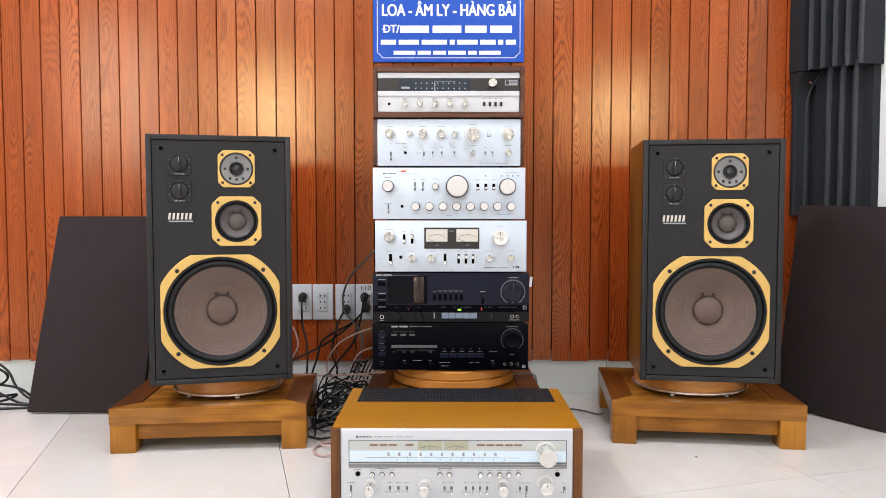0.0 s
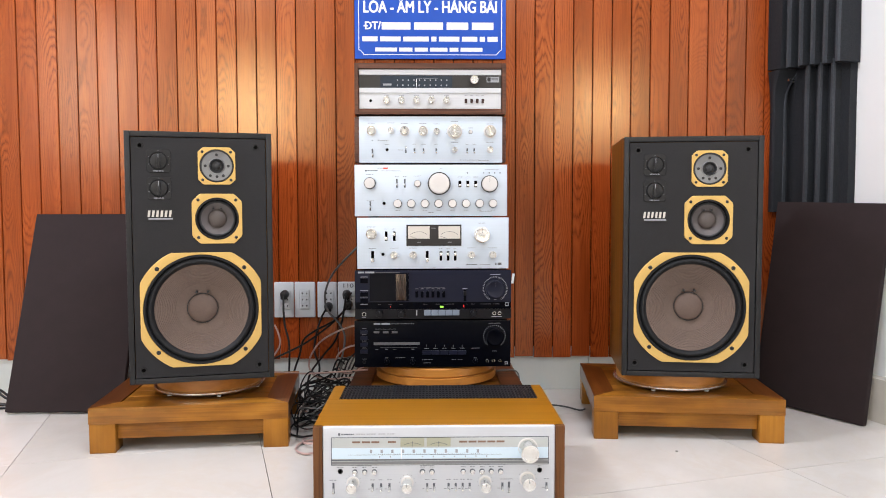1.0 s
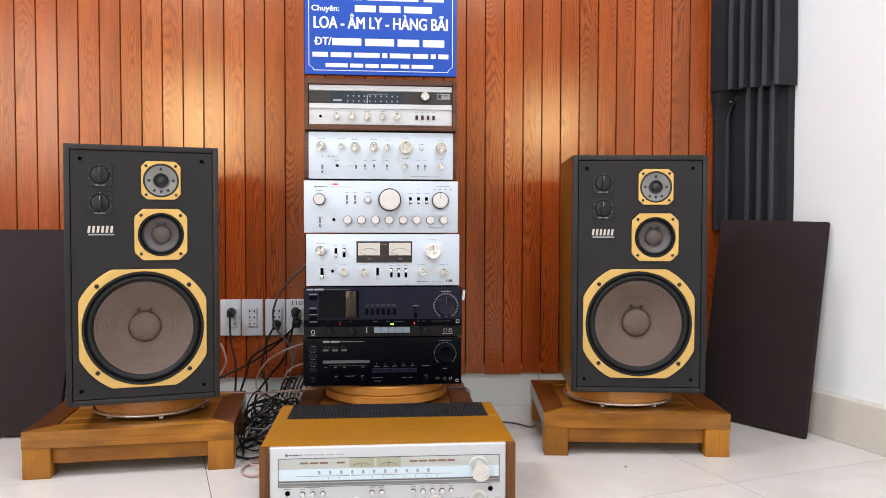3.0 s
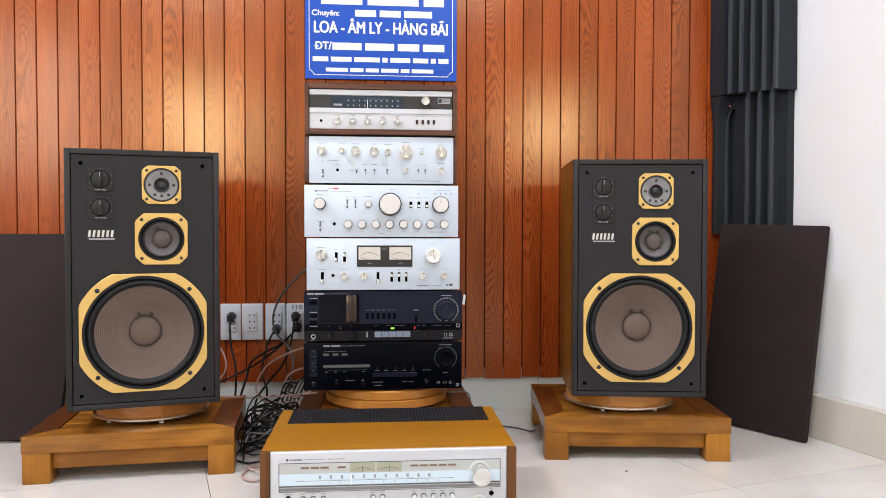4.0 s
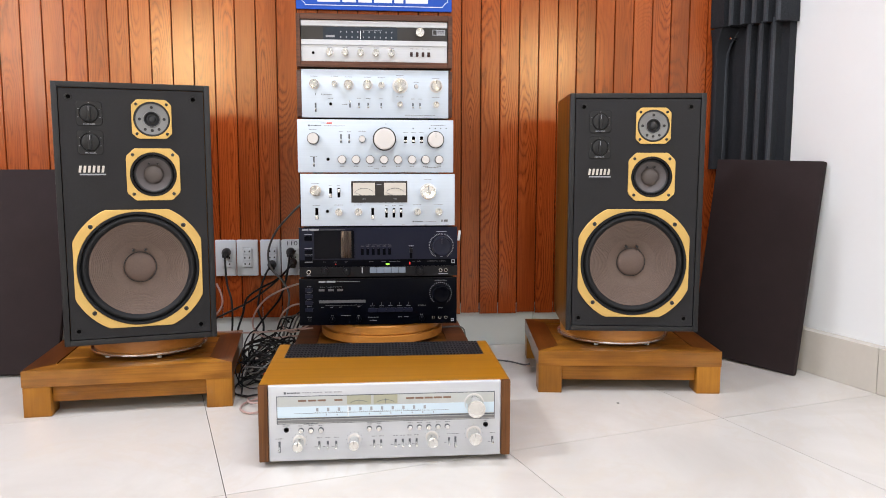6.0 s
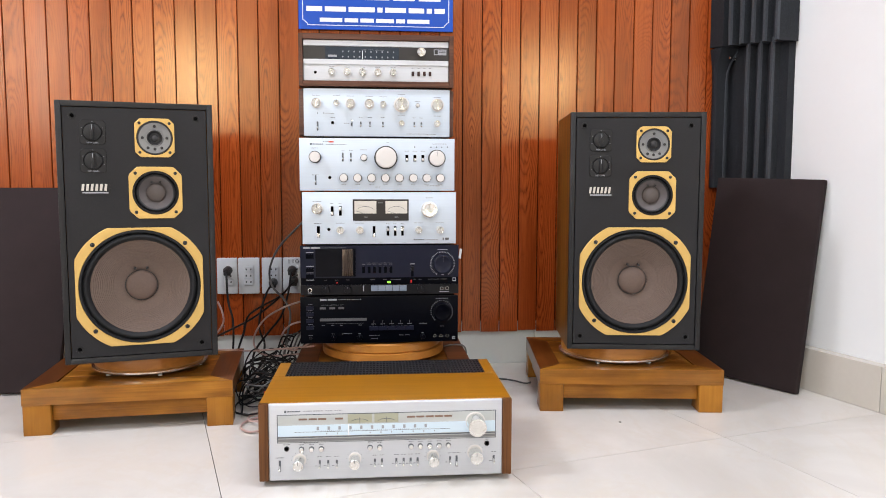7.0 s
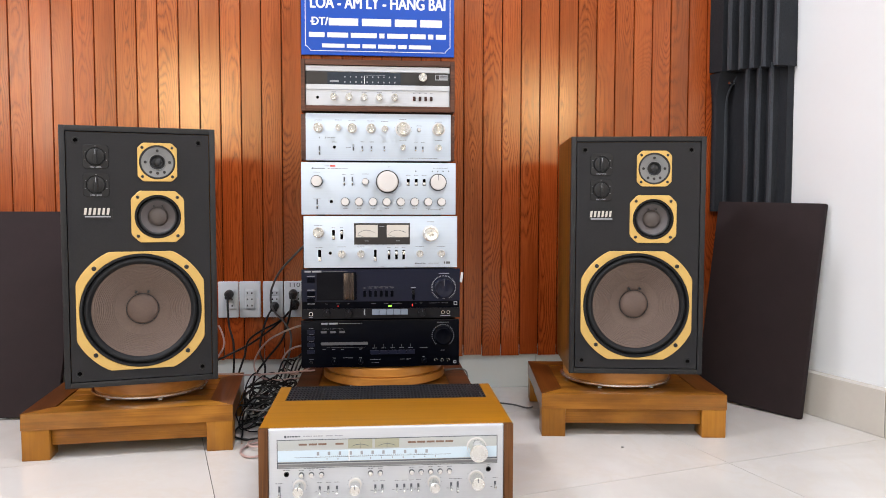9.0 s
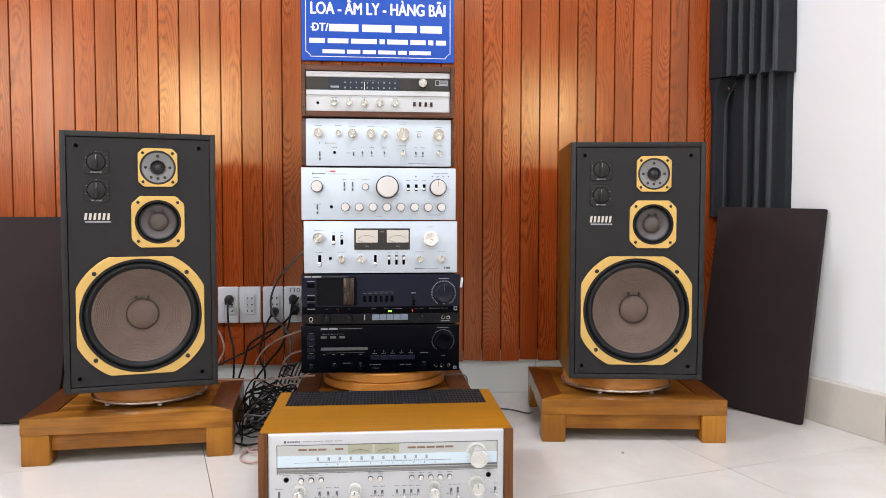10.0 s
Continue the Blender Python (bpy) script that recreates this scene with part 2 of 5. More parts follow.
M_RIM = plain("black_lacquer", (0.018, 0.018, 0.019), 0.45, spread=0.2, scale=50, relief=0.2, spec=0.25)
M_GOLD = plain("gold_anodised", (0.63, 0.41, 0.125), 0.45, metal=0.3, spread=0.06, scale=40, relief=0.1)
M_CONE = plain("paper_cone", (0.132, 0.096, 0.080), 0.85, spread=0.14, scale=40, relief=0.5, spec=0.2)
M_CAP = plain("dust_cap", (0.125, 0.088, 0.073), 0.7, spread=0.12, scale=40, relief=0.3, spec=0.25)
M_MIDCONE = plain("mid_cone", (0.105, 0.092, 0.092), 0.6, spread=0.12, scale=60)
M_MIDDOME = plain("mid_dome", (0.08, 0.064, 0.058), 0.6, spread=0.12, scale=60)
M_SURROUND = plain("dull_black_rubber", (0.011, 0.0115, 0.013), 0.6, spread=0.2, scale=60, relief=0.1, spec=0.25)
M_GLOSSRIM = plain("glossy_black_rim", (0.012, 0.012, 0.013), 0.16, spread=0.1, relief=0)
M_RUBBER = plain("black_rubber", (0.016, 0.0165, 0.019), 0.42, spread=0.2, scale=60, relief=0.1)
M_HOLE = plain("dark_hole", (0.002, 0.002, 0.002), 0.9, relief=0, spec=0.0)
M_STEEL = plain("dull_steel", (0.22, 0.225, 0.235), 0.4, metal=0.5, spread=0.08, scale=60)
M_CHROME = plain("chrome", (0.75, 0.75, 0.74), 0.18, metal=1.0, spread=0.05, relief=0)
M_SATIN = plain("satin_steel", (0.84, 0.82, 0.80), 0.25, metal=0.9, spread=0.05, relief=0)
M_SILVER = brushed("brushed_silver", (0.55, 0.625, 0.72), 0.45, 0.2)
M_SILVER2 = brushed("satin_silver", (0.56, 0.58, 0.62), 0.42, 0.3)
M_KNOB = spun("spun_aluminium", (0.86, 0.865, 0.84))
M_KNOBFLAT = plain("satin_knob", (0.62, 0.60, 0.59), 0.45, metal=0.15, spread=0.04, relief=0.05)
M_ROCKER = plain("dark_red_rocker", (0.03, 0.008, 0.007), 0.35, spread=0.1, relief=0.05)
M_NAVY = plain("navy_black_panel", (0.007, 0.0085, 0.021), 0.3, spread=0.12, scale=20, relief=0.06, spec=0.2)
M_JET = plain("jet_black_panel", (0.0014, 0.0018, 0.004), 0.35, spread=0.15, scale=20, relief=0.06, spec=0.045)
M_CHARCOAL = plain("charcoal_strip", (0.008, 0.008, 0.01), 0.36, spread=0.15, scale=20, relief=0.06, spec=0.15)
M_SMOKE = plain("smoked_window", (0.004, 0.004, 0.006), 0.08, spread=0.1, relief=0, spec=0.12)
M_BRONZE = brushed("bronze_strip", (0.06, 0.046, 0.04), 0.28, 0.8, "z")
M_GREYKEY = plain("grey_key", (0.17, 0.21, 0.27), 0.35, spread=0.06, relief=0.05)
M_DIMKEY = plain("dim_grey_key", (0.09, 0.09, 0.1), 0.4, spread=0.06, relief=0.05)
M_INK = plain("dark_print", (0.09, 0.1, 0.12), 0.6, relief=0)
M_PALEINK = plain("pale_print", (0.3, 0.31, 0.34), 0.6, relief=0)
M_DIMINK = plain("dim_print", (0.2, 0.205, 0.22), 0.6, relief=0)
M_GREYINK = plain("grey_print", (0.2, 0.21, 0.23), 0.6, relief=0)
M_WHITEINK = plain("white_print", (0.82, 0.83, 0.85), 0.5, relief=0)
M_REDINK = plain("red_print", (0.55, 0.07, 0.04), 0.5, relief=0)
M_BROWNINK = plain("brown_lamp_lens", (0.2, 0.12, 0.085), 0.4, relief=0)
M_DIALBAND = plain("dial_black_band", (0.016, 0.014, 0.014), 0.4, spread=0.1, relief=0)
M_DIALBLUE = plain("dial_glass_blue", (0.032, 0.042, 0.055), 0.15, spread=0.15, scale=20, relief=0)
M_METER = plain("meter_card", (0.56, 0.53, 0.48), 0.5, spread=0.05, relief=0)
M_OLIVE = plain("olive_meter_card", (0.36, 0.36, 0.27), 0.35, spread=0.08, relief=0)
M_DIALGREY = plain("dial_plate", (0.45, 0.47, 0.465), 0.35, spread=0.05, relief=0)
M_DIALLIT = glow("lit_dial_strip", (0.5, 0.6, 0.68), 0.16)
M_GREEN = glow("green_lamp", (0.3, 0.8, 0.06), 0.6)
M_RED = glow("red_lamp", (0.9, 0.03, 0.03), 0.5)
M_VENT = plain("vent_black", (0.017, 0.017, 0.020), 0.5, spread=0.2, scale=60, spec=0.3)
M_CLOTH = plain("grille_cloth", (0.0265, 0.0190, 0.0198), 0.9, spread=0.12, scale=120, relief=0.5, spec=0.15)
# Paler foam for ridge strips: light on the rib edges, put into colour.
M_FOAMLIT = plain("lit_foam_ridge", (0.05, 0.056, 0.066), 0.8, spread=0.2, scale=40, relief=0.6, depth=0.001, spec=0.25)
M_FOAM = plain("charcoal_foam", (0.0185, 0.0205, 0.025), 0.85, spread=0.25, scale=40, relief=0.9, depth=0.002, spec=0.25)
M_BLUE = plain("sign_blue", (0.010, 0.075, 0.45), 0.3, spread=0.05, scale=10, relief=0, spec=0.3)
M_PLASTIC = plain("white_plastic", (0.64, 0.67, 0.70), 0.35, spread=0.04, relief=0.05)
M_CABLE = plain("black_cable", (0.008, 0.0085, 0.0095), 0.45, spread=0.2, relief=0.05, spec=0.25)
M_GREYCABLE = plain("grey_cable", (0.1, 0.1, 0.1), 0.45, spread=0.15, relief=0.05)
M_PINKCABLE = plain("copper_pink_cable", (0.44, 0.30, 0.27), 0.35, spread=0.15, relief=0.05)
M_GLASS = clear("window_glass")
M_DUST = plain("floor_crumb", (0.25, 0.24, 0.22), 0.8)


# ---- mesh tools ----
def sharpen(me, angle=35):
    for f in me.polygons:
        f.use_smooth = True
    me.set_sharp_from_angle(angle=radians(angle))


def finish(bm, name, mat):
    bmesh.ops.recalc_face_normals(bm, faces=bm.faces)
    me = bpy.data.meshes.new(name)
    bm.to_mesh(me)
    bm.free()
    me.materials.append(mat)
    sharpen(me)
    return me


def part(name, bm, material, parent, label="", m=None):
    """One mesh object under a thing or a part; m is its pose relative to the parent."""
    ob = new(name, finish(bm, name, material))
    ob.parent = parent
    if m is not None:
        ob.matrix_basis = m
    return tagged(ob, label)


def share(name, ob, parent, m):
    """A repeat of a part that shares the mesh."""
    o = new(name, ob.data)
    o.parent, o.matrix_basis = parent, m
    return o


def thing(name, m, label, category, group="", kind=""):
    ob = new(name)
    ob.matrix_world = m
    ob.empty_display_size = 0.05
    return tagged(ob, label, category, group, kind)


def whole(name, bm, material, m, label, category="", group="", kind=""):
    ob = new(name, finish(bm, name, material))
    ob.matrix_world = m
    return tagged(ob, label, category, group, kind)


def box(x0, x1, y0, y1, z0, z1, bevel=0.0, seg=2, bm=None):
    bm = bm or bmesh.new()
    made = bmesh.ops.create_cube(bm, size=1.0)["verts"]
    for v in made:
        v.co = ((x0 + x1) / 2 + v.co.x * (x1 - x0), (y0 + y1) / 2 + v.co.y * (y1 - y0), (z0 + z1) / 2 + v.co.z * (z1 - z0))
    if bevel:
        edges = list({e for v in made for e in v.link_edges})
        bmesh.ops.bevel(bm, geom=edges, offset=bevel, segments=seg, affect="EDGES", profile=0.5)
    return bm


def lathe(profile, n=40, cx=0.0, cz=0.0, bm=None):
    """Turns (radius, y) pairs round an axis along y through (cx, cz)."""
    bm = bm or bmesh.new()
    rings = []
    for r, y in profile:
        if r < 1e-6:
            rings.append([bm.verts.new((cx, y, cz))])
        else:
            rings.append([bm.verts.new((cx + r * math.cos(2 * math.pi * i / n), y, cz + r * math.sin(2 * math.pi * i / n))) for i in range(n)])
    for a, b in zip(rings, rings[1:]):
        for i in range(n):
            j = (i + 1) % n
            if len(a) == 1 and len(b) > 1:
                bm.faces.new((a[0], b[i], b[j]))
            elif len(b) == 1 and len(a) > 1:
                bm.faces.new((a[i], a[j], b[0]))
            elif len(a) > 1:
                bm.faces.new((a[i], a[j], b[j], b[i]))
    return bm


def prism(outline, y0, y1, bm=None):
    """An outline in x, z pushed from y0 to y1."""
    bm = bm or bmesh.new()
    a = [bm.verts.new((x, y0, z)) for x, z in outline]
    b = [bm.verts.new((x, y1, z)) for x, z in outline]
    bm.faces.new(a)
    bm.faces.new(b[::-1])
    for i in range(len(a)):
        j = (i + 1) % len(a)
        bm.faces.new((a[i], b[i], b[j], a[j]))
    return bm


def column(outline, z0, z1, bm=None):
    """An outline in x, y pushed from z0 to z1."""
    bm = bm or bmesh.new()
    a = [bm.verts.new((x, y, z0)) for x, y in outline]
    b = [bm.verts.new((x, y, z1)) for x, y in outline]
    bm.faces.new(a[::-1])
    bm.faces.new(b)
    for i in range(len(a)):
        j = (i + 1) % len(a)
        bm.faces.new((a[i], a[j], b[j], b[i]))
    return bm


def disc(r, y0, y1, bevel=0.0, cx=0.0, cz=0.0, n=32, bm=None):
    """A short cylinder along y with its front at y0 and an eased front edge."""
    return lathe(((0, y0), (max(r - bevel, 1e-4), y0), (r, y0 + bevel), (r, y1), (0, y1)), n, cx, cz, bm)


def plate_outline(half_w, half_h, cut, clip=0.0, n=72):
    """A rectangle with cut corners, or one that is clipped by a circle."""
    out = []
    for i in range(n):
        a = 2 * math.pi * (i + 0.5) / n
        c, s = math.cos(a), math.sin(a)
        r = min(half_w / max(abs(c), 1e-6), half_h / max(abs(s), 1e-6))
        if clip:
            r = min(r, clip)
        if cut:
            r = min(r, (half_w + half_h - cut) / (abs(c) + abs(s)))
        out.append((r * c, r * s))
    return out


def ring_plate(outline, hole, y0, y1, cx, cz):
    """A plate of that outline with a round hole and an eased rim."""
    bm = bmesh.new()
    n = len(outline)
    e = 0.0012

    def loop(pts, y):
        return [bm.verts.new((cx + x, y, cz + z)) for x, z in pts]

    ang = [math.atan2(z, x) for x, z in outline]
    inner = [(hole * math.cos(a), hole * math.sin(a)) for a in ang]
    small = [(x * (1 - e / math.hypot(x, z)), z * (1 - e / math.hypot(x, z))) for x, z in outline]
    loops = [loop(outline, y1), loop(outline, y0 + e), loop(small, y0), loop([(x * 1.006, z * 1.006) for x, z in inner], y0), loop(inner, y0 + e), loop(inner, y1)]
    for a, b in zip(loops, loops[1:]):
        for i in range(n):
            j = (i + 1) % n
            bm.faces.new((a[i], a[j], b[j], b[i]))
    return bm


def tube(name, points, radius, mat, parent=None, label="", category="cable", group=""):
    """A cable along a smooth line through the points, as one mesh."""
    pts = [Vector(p) for p in points]
    line = []
    for i in range(len(pts) - 1):
        a, b, c, d = pts[max(i - 1, 0)], pts[i], pts[i + 1], pts[min(i + 2, len(pts) - 1)]
        for k in range(7):
            s = k / 7
            line.append(0.5 * ((2 * b) + (c - a) * s + (2 * a - 5 * b + 4 * c - d) * s * s + (3 * b - a - 3 * c + d) * s ** 3))
    line.append(pts[-1])
    bm = bmesh.new()
    n, rings = 7, []
    side = Vector((0.31, 0.52, 0.8)).normalized()
    for i, p in enumerate(line):
        d = (line[min(i + 1, len(line) - 1)] - line[max(i - 1, 0)]).normalized()
        u = (side - d * side.dot(d))
        u = u.normalized() if u.length > 1e-3 else d.orthogonal().normalized()
        side = u
        w = d.cross(u)
        rings.append([bm.verts.new(p + radius * (u * math.cos(2 * math.pi * k / n) + w * math.sin(2 * math.pi * k / n))) for k in range(n)])
    for a, b in zip(rings, rings[1:]):
        for k in range(n):
            bm.faces.new((a[k], a[(k + 1) % n], b[(k + 1) % n], b[k]))
    bm.faces.new(rings[0][::-1])
    bm.faces.new(rings[-1])
    if parent:
        return part(name, bm, mat, parent, label)
    return whole(name, bm, mat, Matrix(), label, category, group)


def lettering(name, text, size, mat, parent, m, label="", width=0.0, bold=0.0):
    """Raised letters with the built-in font, centred, lying in x, z and facing -y."""
    cu = bpy.data.curves.new(name, "FONT")
    cu.body, cu.size, cu.align_x, cu.align_y, cu.extrude = text, size, "CENTER", "CENTER", 0.0004
    tmp = new("lettering_source", cu)
    bpy.context.view_layer.update()
    me = bpy.data.meshes.new_from_object(tmp.evaluated_get(bpy.context.evaluated_depsgraph_get()))
    bpy.data.objects.remove(tmp)
    xs = [v.co.x for v in me.vertices]
    k = width / (max(xs) - min(xs)) if width and xs else 1.0
    for v in me.vertices:
        v.co = (v.co.x * k, -v.co.z, v.co.y)
    if bold:
        # heavier strokes: the letters once more, shifted sideways and upwards
        bm = bmesh.new()
        for n, (dx, dz) in enumerate(((0, 0), (bold, 0), (-bold, 0), (0, bold * 0.6), (0, -bold * 0.6))):
            start = len(bm.verts)
            bm.from_mesh(me)
            bm.verts.ensure_lookup_table()
            for v in bm.verts[start:]:
                v.co += Vector((dx, -0.00006 * n, dz))
        bm.to_mesh(me)
        bm.free()
    me.materials.clear()
    me.materials.append(mat)
    me.name = name
    ob = new(name, me)
    ob.parent, ob.matrix_basis = parent, m
    return tagged(ob, label)


# ---- the room ----
LEAN = 16.0                                     # the tiles and the white side wall stand askew to the panelled wall
E1 = Vector((math.cos(radians(LEAN)), math.sin(radians(LEAN)), 0))
E2 = Vector((-math.sin(radians(LEAN)), math.cos(radians(LEAN)), 0))
NODE = Vector((0.8712, 1.7437, 0))                # a corner where four tiles meet
FOOT = Vector((1.200, 2.550, 0))                # where the skirting meets the panelled wall
CORNER = FOOT + E1 * 0.036                      # where the side wall meets it
BACKX = CORNER.x + (CORNER.y - BACK) * math.tan(radians(LEAN))

floor = whole("floor", box(WEST - 0.2, BACKX + 0.3, BACK - 0.2, 2.75, -0.12, -0.006), M_GROUT, Matrix(), "cream polished porcelain tiled floor with thin grey joints", "floor", kind="structure")
ceiling = whole("ceiling", box(WEST - 0.2, BACKX + 0.3, BACK - 0.2, 2.75, HIGH, HIGH + 0.12), M_CEIL, Matrix(), "plain white painted ceiling", "ceiling", kind="structure")
wall_north = whole("wall_north", box(WEST - 0.2, CORNER.x + 0.12, 2.566, 2.75, 0, HIGH), M_BACKING, Matrix(), "wall clad in reddish fluted wooden boards", "wall", kind="structure")
wy0, wy1, wz0, wz1 = WEST_WINDOW
bm = bmesh.new()
for y0, y1, z0, z1 in ((BACK - 0.2, wy0, 0, HIGH), (wy1, 2.566, 0, HIGH), (wy0, wy1, 0, wz0), (wy0, wy1, wz1, HIGH)):
    box(WEST - 0.2, WEST, y0, y1, z0, z1, bm=bm)
wall_west = whole("wall_west", bm, M_UNSEENWALL, Matrix(), "unseen wall kept dim greige for reflections, with one added window", "wall", kind="structure")
# unseen window round the lamp added for the left boards
w = thing("window_3", pose(0, 0, 0), "unseen white framed window, added to hold a lamp", "window", kind="structure")
bm = bmesh.new()
for y in (wy0, (wy0 + wy1) / 2 - 0.025, wy1 - 0.05):
    box(WEST - 0.17, WEST - 0.11, y, y + 0.05, wz0, wz1, bm=bm)
for z in (wz0, wz1 - 0.05):
    box(WEST - 0.168, WEST - 0.112, wy0 + 0.05, wy1 - 0.05, z, z + 0.05, bm=bm)
part("window_frame", bm, M_PLASTIC, w)
for y0, y1 in ((wy0 + 0.05, (wy0 + wy1) / 2 - 0.025), ((wy0 + wy1) / 2 + 0.025, wy1 - 0.05)):
    part("pane", box(WEST - 0.143, WEST - 0.137, y0, y1, wz0 + 0.05, wz1 - 0.05), M_GLASS, w).visible_shadow = False
run = (CORNER.y - BACK) / math.cos(radians(LEAN))
wall_east = whole("wall_east", box(0, 0.15, -run - 0.2, 0.016, 0, HIGH), M_PAINT, pose(CORNER.x, CORNER.y, 0, 0, 0, LEAN), "smooth white painted side wall", "wall", kind="structure")

# the wall behind the camera has two windows, added to house the warm lamps
bm = bmesh.new()
x = WEST - 0.2
for a, b, sill, lintel in WINDOWS:
    box(x, a, BACK - 0.2, BACK, 0, HIGH, bm=bm)
    box(a, b, BACK - 0.2, BACK, 0, sill, bm=bm)
    box(a, b, BACK - 0.2, BACK, lintel, HIGH, bm=bm)
    x = b
box(x, BACKX + 0.3, BACK - 0.2, BACK, 0, HIGH, bm=bm)
wall_south = whole("wall_south", bm, M_UNSEENWALL, Matrix(), "unseen wall kept dim greige for reflections, with two added windows", "wall", kind="structure")
for i, (a, b, sill, lintel) in enumerate(WINDOWS):
    w = thing("window_%d" % (i + 1), pose(0, 0, 0), "unseen white framed window, added to hold a lamp", "window", kind="structure")
    bm = bmesh.new()
    for x in (a, (a + b) / 2 - 0.025, b - 0.05):
        box(x, x + 0.05, BACK - 0.17, BACK - 0.11, sill, lintel, bm=bm)
    for z in (sill, lintel - 0.05):
        box(a + 0.05, b - 0.05, BACK - 0.168, BACK - 0.112, z, z + 0.05, bm=bm)
    part("window_frame", bm, M_PLASTIC, w)
    for x0, x1 in ((a + 0.05, (a + b) / 2 - 0.025), ((a + b) / 2 + 0.025, b - 0.05)):
        part("pane", box(x0, x1, BACK - 0.143, BACK - 0.137, sill + 0.05, lintel - 0.05), M_GLASS, w).visible_shadow = False
for x, y in TUBES:
    lamp = thing("ceiling_light", pose(x, y, HIGH), "white ceiling batten lamp", "ceiling light", "ceiling lights")
    part("body", box(-0.47, 0.47, -0.17, 0.17, -0.07, 0, 0.005), M_PLASTIC, lamp)

# tiled skirting of the side wall, and the plinth under the boards
base = thing("baseboard", pose(FOOT.x, FOOT.y, 0, 0, 0, LEAN), "beige polished tile skirting along the white wall", "baseboard", kind="structure")
for k in range(11):
    part("skirting_tile", box(0, 0.0357, -0.08 - 0.6 * (k + 1) + 0.001, -0.08 - 0.6 * k - 0.001, 0, 0.130, 0.0015, 1), M_SKIRT, base)
part("skirting_tile", box(0, 0.0357, -0.079, 0, 0, 0.130, 0.0015, 1), M_SKIRT, base)
plinth = thing("baseboard", pose(0, 0, 0), "pale grey glazed tile plinth under the wooden boards", "baseboard", kind="structure")
for k in range(7):
    part("plinth_tile", box(-3.7 + 0.6 * k + 0.065 + 0.001, -3.1 + 0.6 * k + 0.065 - 0.001, 2.553, 2.566, 0, 0.15, 0.001, 1), M_PLINTH, plinth)
part("plinth_tile", box(0.566, 1.195, 2.553, 2.566, 0, 0.15, 0.001, 1), M_PLINTH, plinth)


# ---- turntables and low wooden stands ----
def low_stand(m, w, d, h, label):
    """A low hardwood stand: framed top with mitred rails, corner legs, recessed aprons."""
    s = thing("speaker_stand", m, label, "stand", "low wooden stands")
    f, top = 0.062, h - 0.042
    a, b = w / 2, d / 2
    part("front_rail", column(((-a, -b), (a, -b), (a - f, -b + f), (-a + f, -b + f)), top, h), M_TEAK, s)
    part("back_rail", column(((a, b), (-a, b), (-a + f, b - f), (a - f, b - f)), top, h), M_TEAK, s)
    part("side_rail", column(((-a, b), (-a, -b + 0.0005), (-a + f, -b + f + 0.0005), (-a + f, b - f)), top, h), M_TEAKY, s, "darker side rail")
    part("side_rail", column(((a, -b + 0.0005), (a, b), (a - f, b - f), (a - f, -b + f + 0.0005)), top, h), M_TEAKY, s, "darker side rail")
    n = 4
    step = (d - 2 * f) / n
    for k in range(n):
        part("top_slat", box(-a + f + 0.0002, a - f - 0.0002, -b + f + k * step + 0.0001, -b + f + (k + 1) * step - 0.0001, top + 0.004, h - 0.003, 0.001, 1), M_TEAK, s)
    for sx in (-1, 1):
        for sy in (-1, 1):
            x0, y0 = (a - 0.066 if sx > 0 else -a + 0.001), (b - 0.066 if sy > 0 else -b + 0.001)
            part("leg", box(x0, x0 + 0.065, y0, y0 + 0.065, 0, top, 0.002), M_TEAKZ, s)
    for sy in (-1, 1):
        y0 = -b + 0.014 if sy < 0 else b - 0.036
        part("apron", box(-a + 0.067, a - 0.067, y0, y0 + 0.022, 0.034, top - 0.0005, 0.0015), M_TEAK, s)
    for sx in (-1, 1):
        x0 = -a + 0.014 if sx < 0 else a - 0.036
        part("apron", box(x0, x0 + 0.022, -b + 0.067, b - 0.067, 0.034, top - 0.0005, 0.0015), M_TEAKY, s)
    return s


def turntable(m, r, h, label, steel=True):
    """A round swivel plate of wood on a steel ring with small feet."""
    t = thing("turntable", m, label, "turntable", "swivel plates")
    up = pose(0, 0, 0, 90)      # lathe axis y becomes z
    foot = 0.008
    ring = 0.007 if steel else 0.022
    part("steel_ring", lathe(((0, foot), (r * 0.99, foot), (r, foot + 0.002), (r, foot + ring - 0.001), (r * 0.985, foot + ring), (0, foot + ring)), 72), M_SATIN if steel else M_DISC, t, "shiny steel ring" if steel else "wooden lower ring", up)
    z = foot + ring
    part("top_plate", lathe(((0, z), (r * 0.93, z), (r * 0.955, z + 0.004), (r * 0.955, h - 0.004), (r * 0.93, h), (0, h)), 72), M_DISC, t, "honey wooden disc", up)
    for k in range(6):
        a = math.radians(60 * k - 65)
        part("foot", lathe(((0, 0), (0.006, 0), (0.006, foot), (0, foot)), 12), M_PLASTIC, t, "", pose(r * 0.9 * math.cos(a), r * 0.9 * math.sin(a), 0) @ up)
    return t


STAND_H = 0.119
LEFT_YAW, RIGHT_YAW = 5.3, -6.7
left_stand = low_stand(pose(-0.631, 2.114, 0, 0, 0, LEFT_YAW), 0.505, 0.38, STAND_H, "golden brown lacquered hardwood stand beside the cables")
right_stand = low_stand(pose(0.733, 2.177, 0, 0, 0, RIGHT_YAW), 0.503, 0.43, STAND_H, "golden brown lacquered hardwood stand near the white wall")
mid_stand = low_stand(pose(0.030, 2.235, 0, 0, 0, 0), 0.50, 0.46, STAND_H, "dark brown hardwood stand behind the silver receiver")
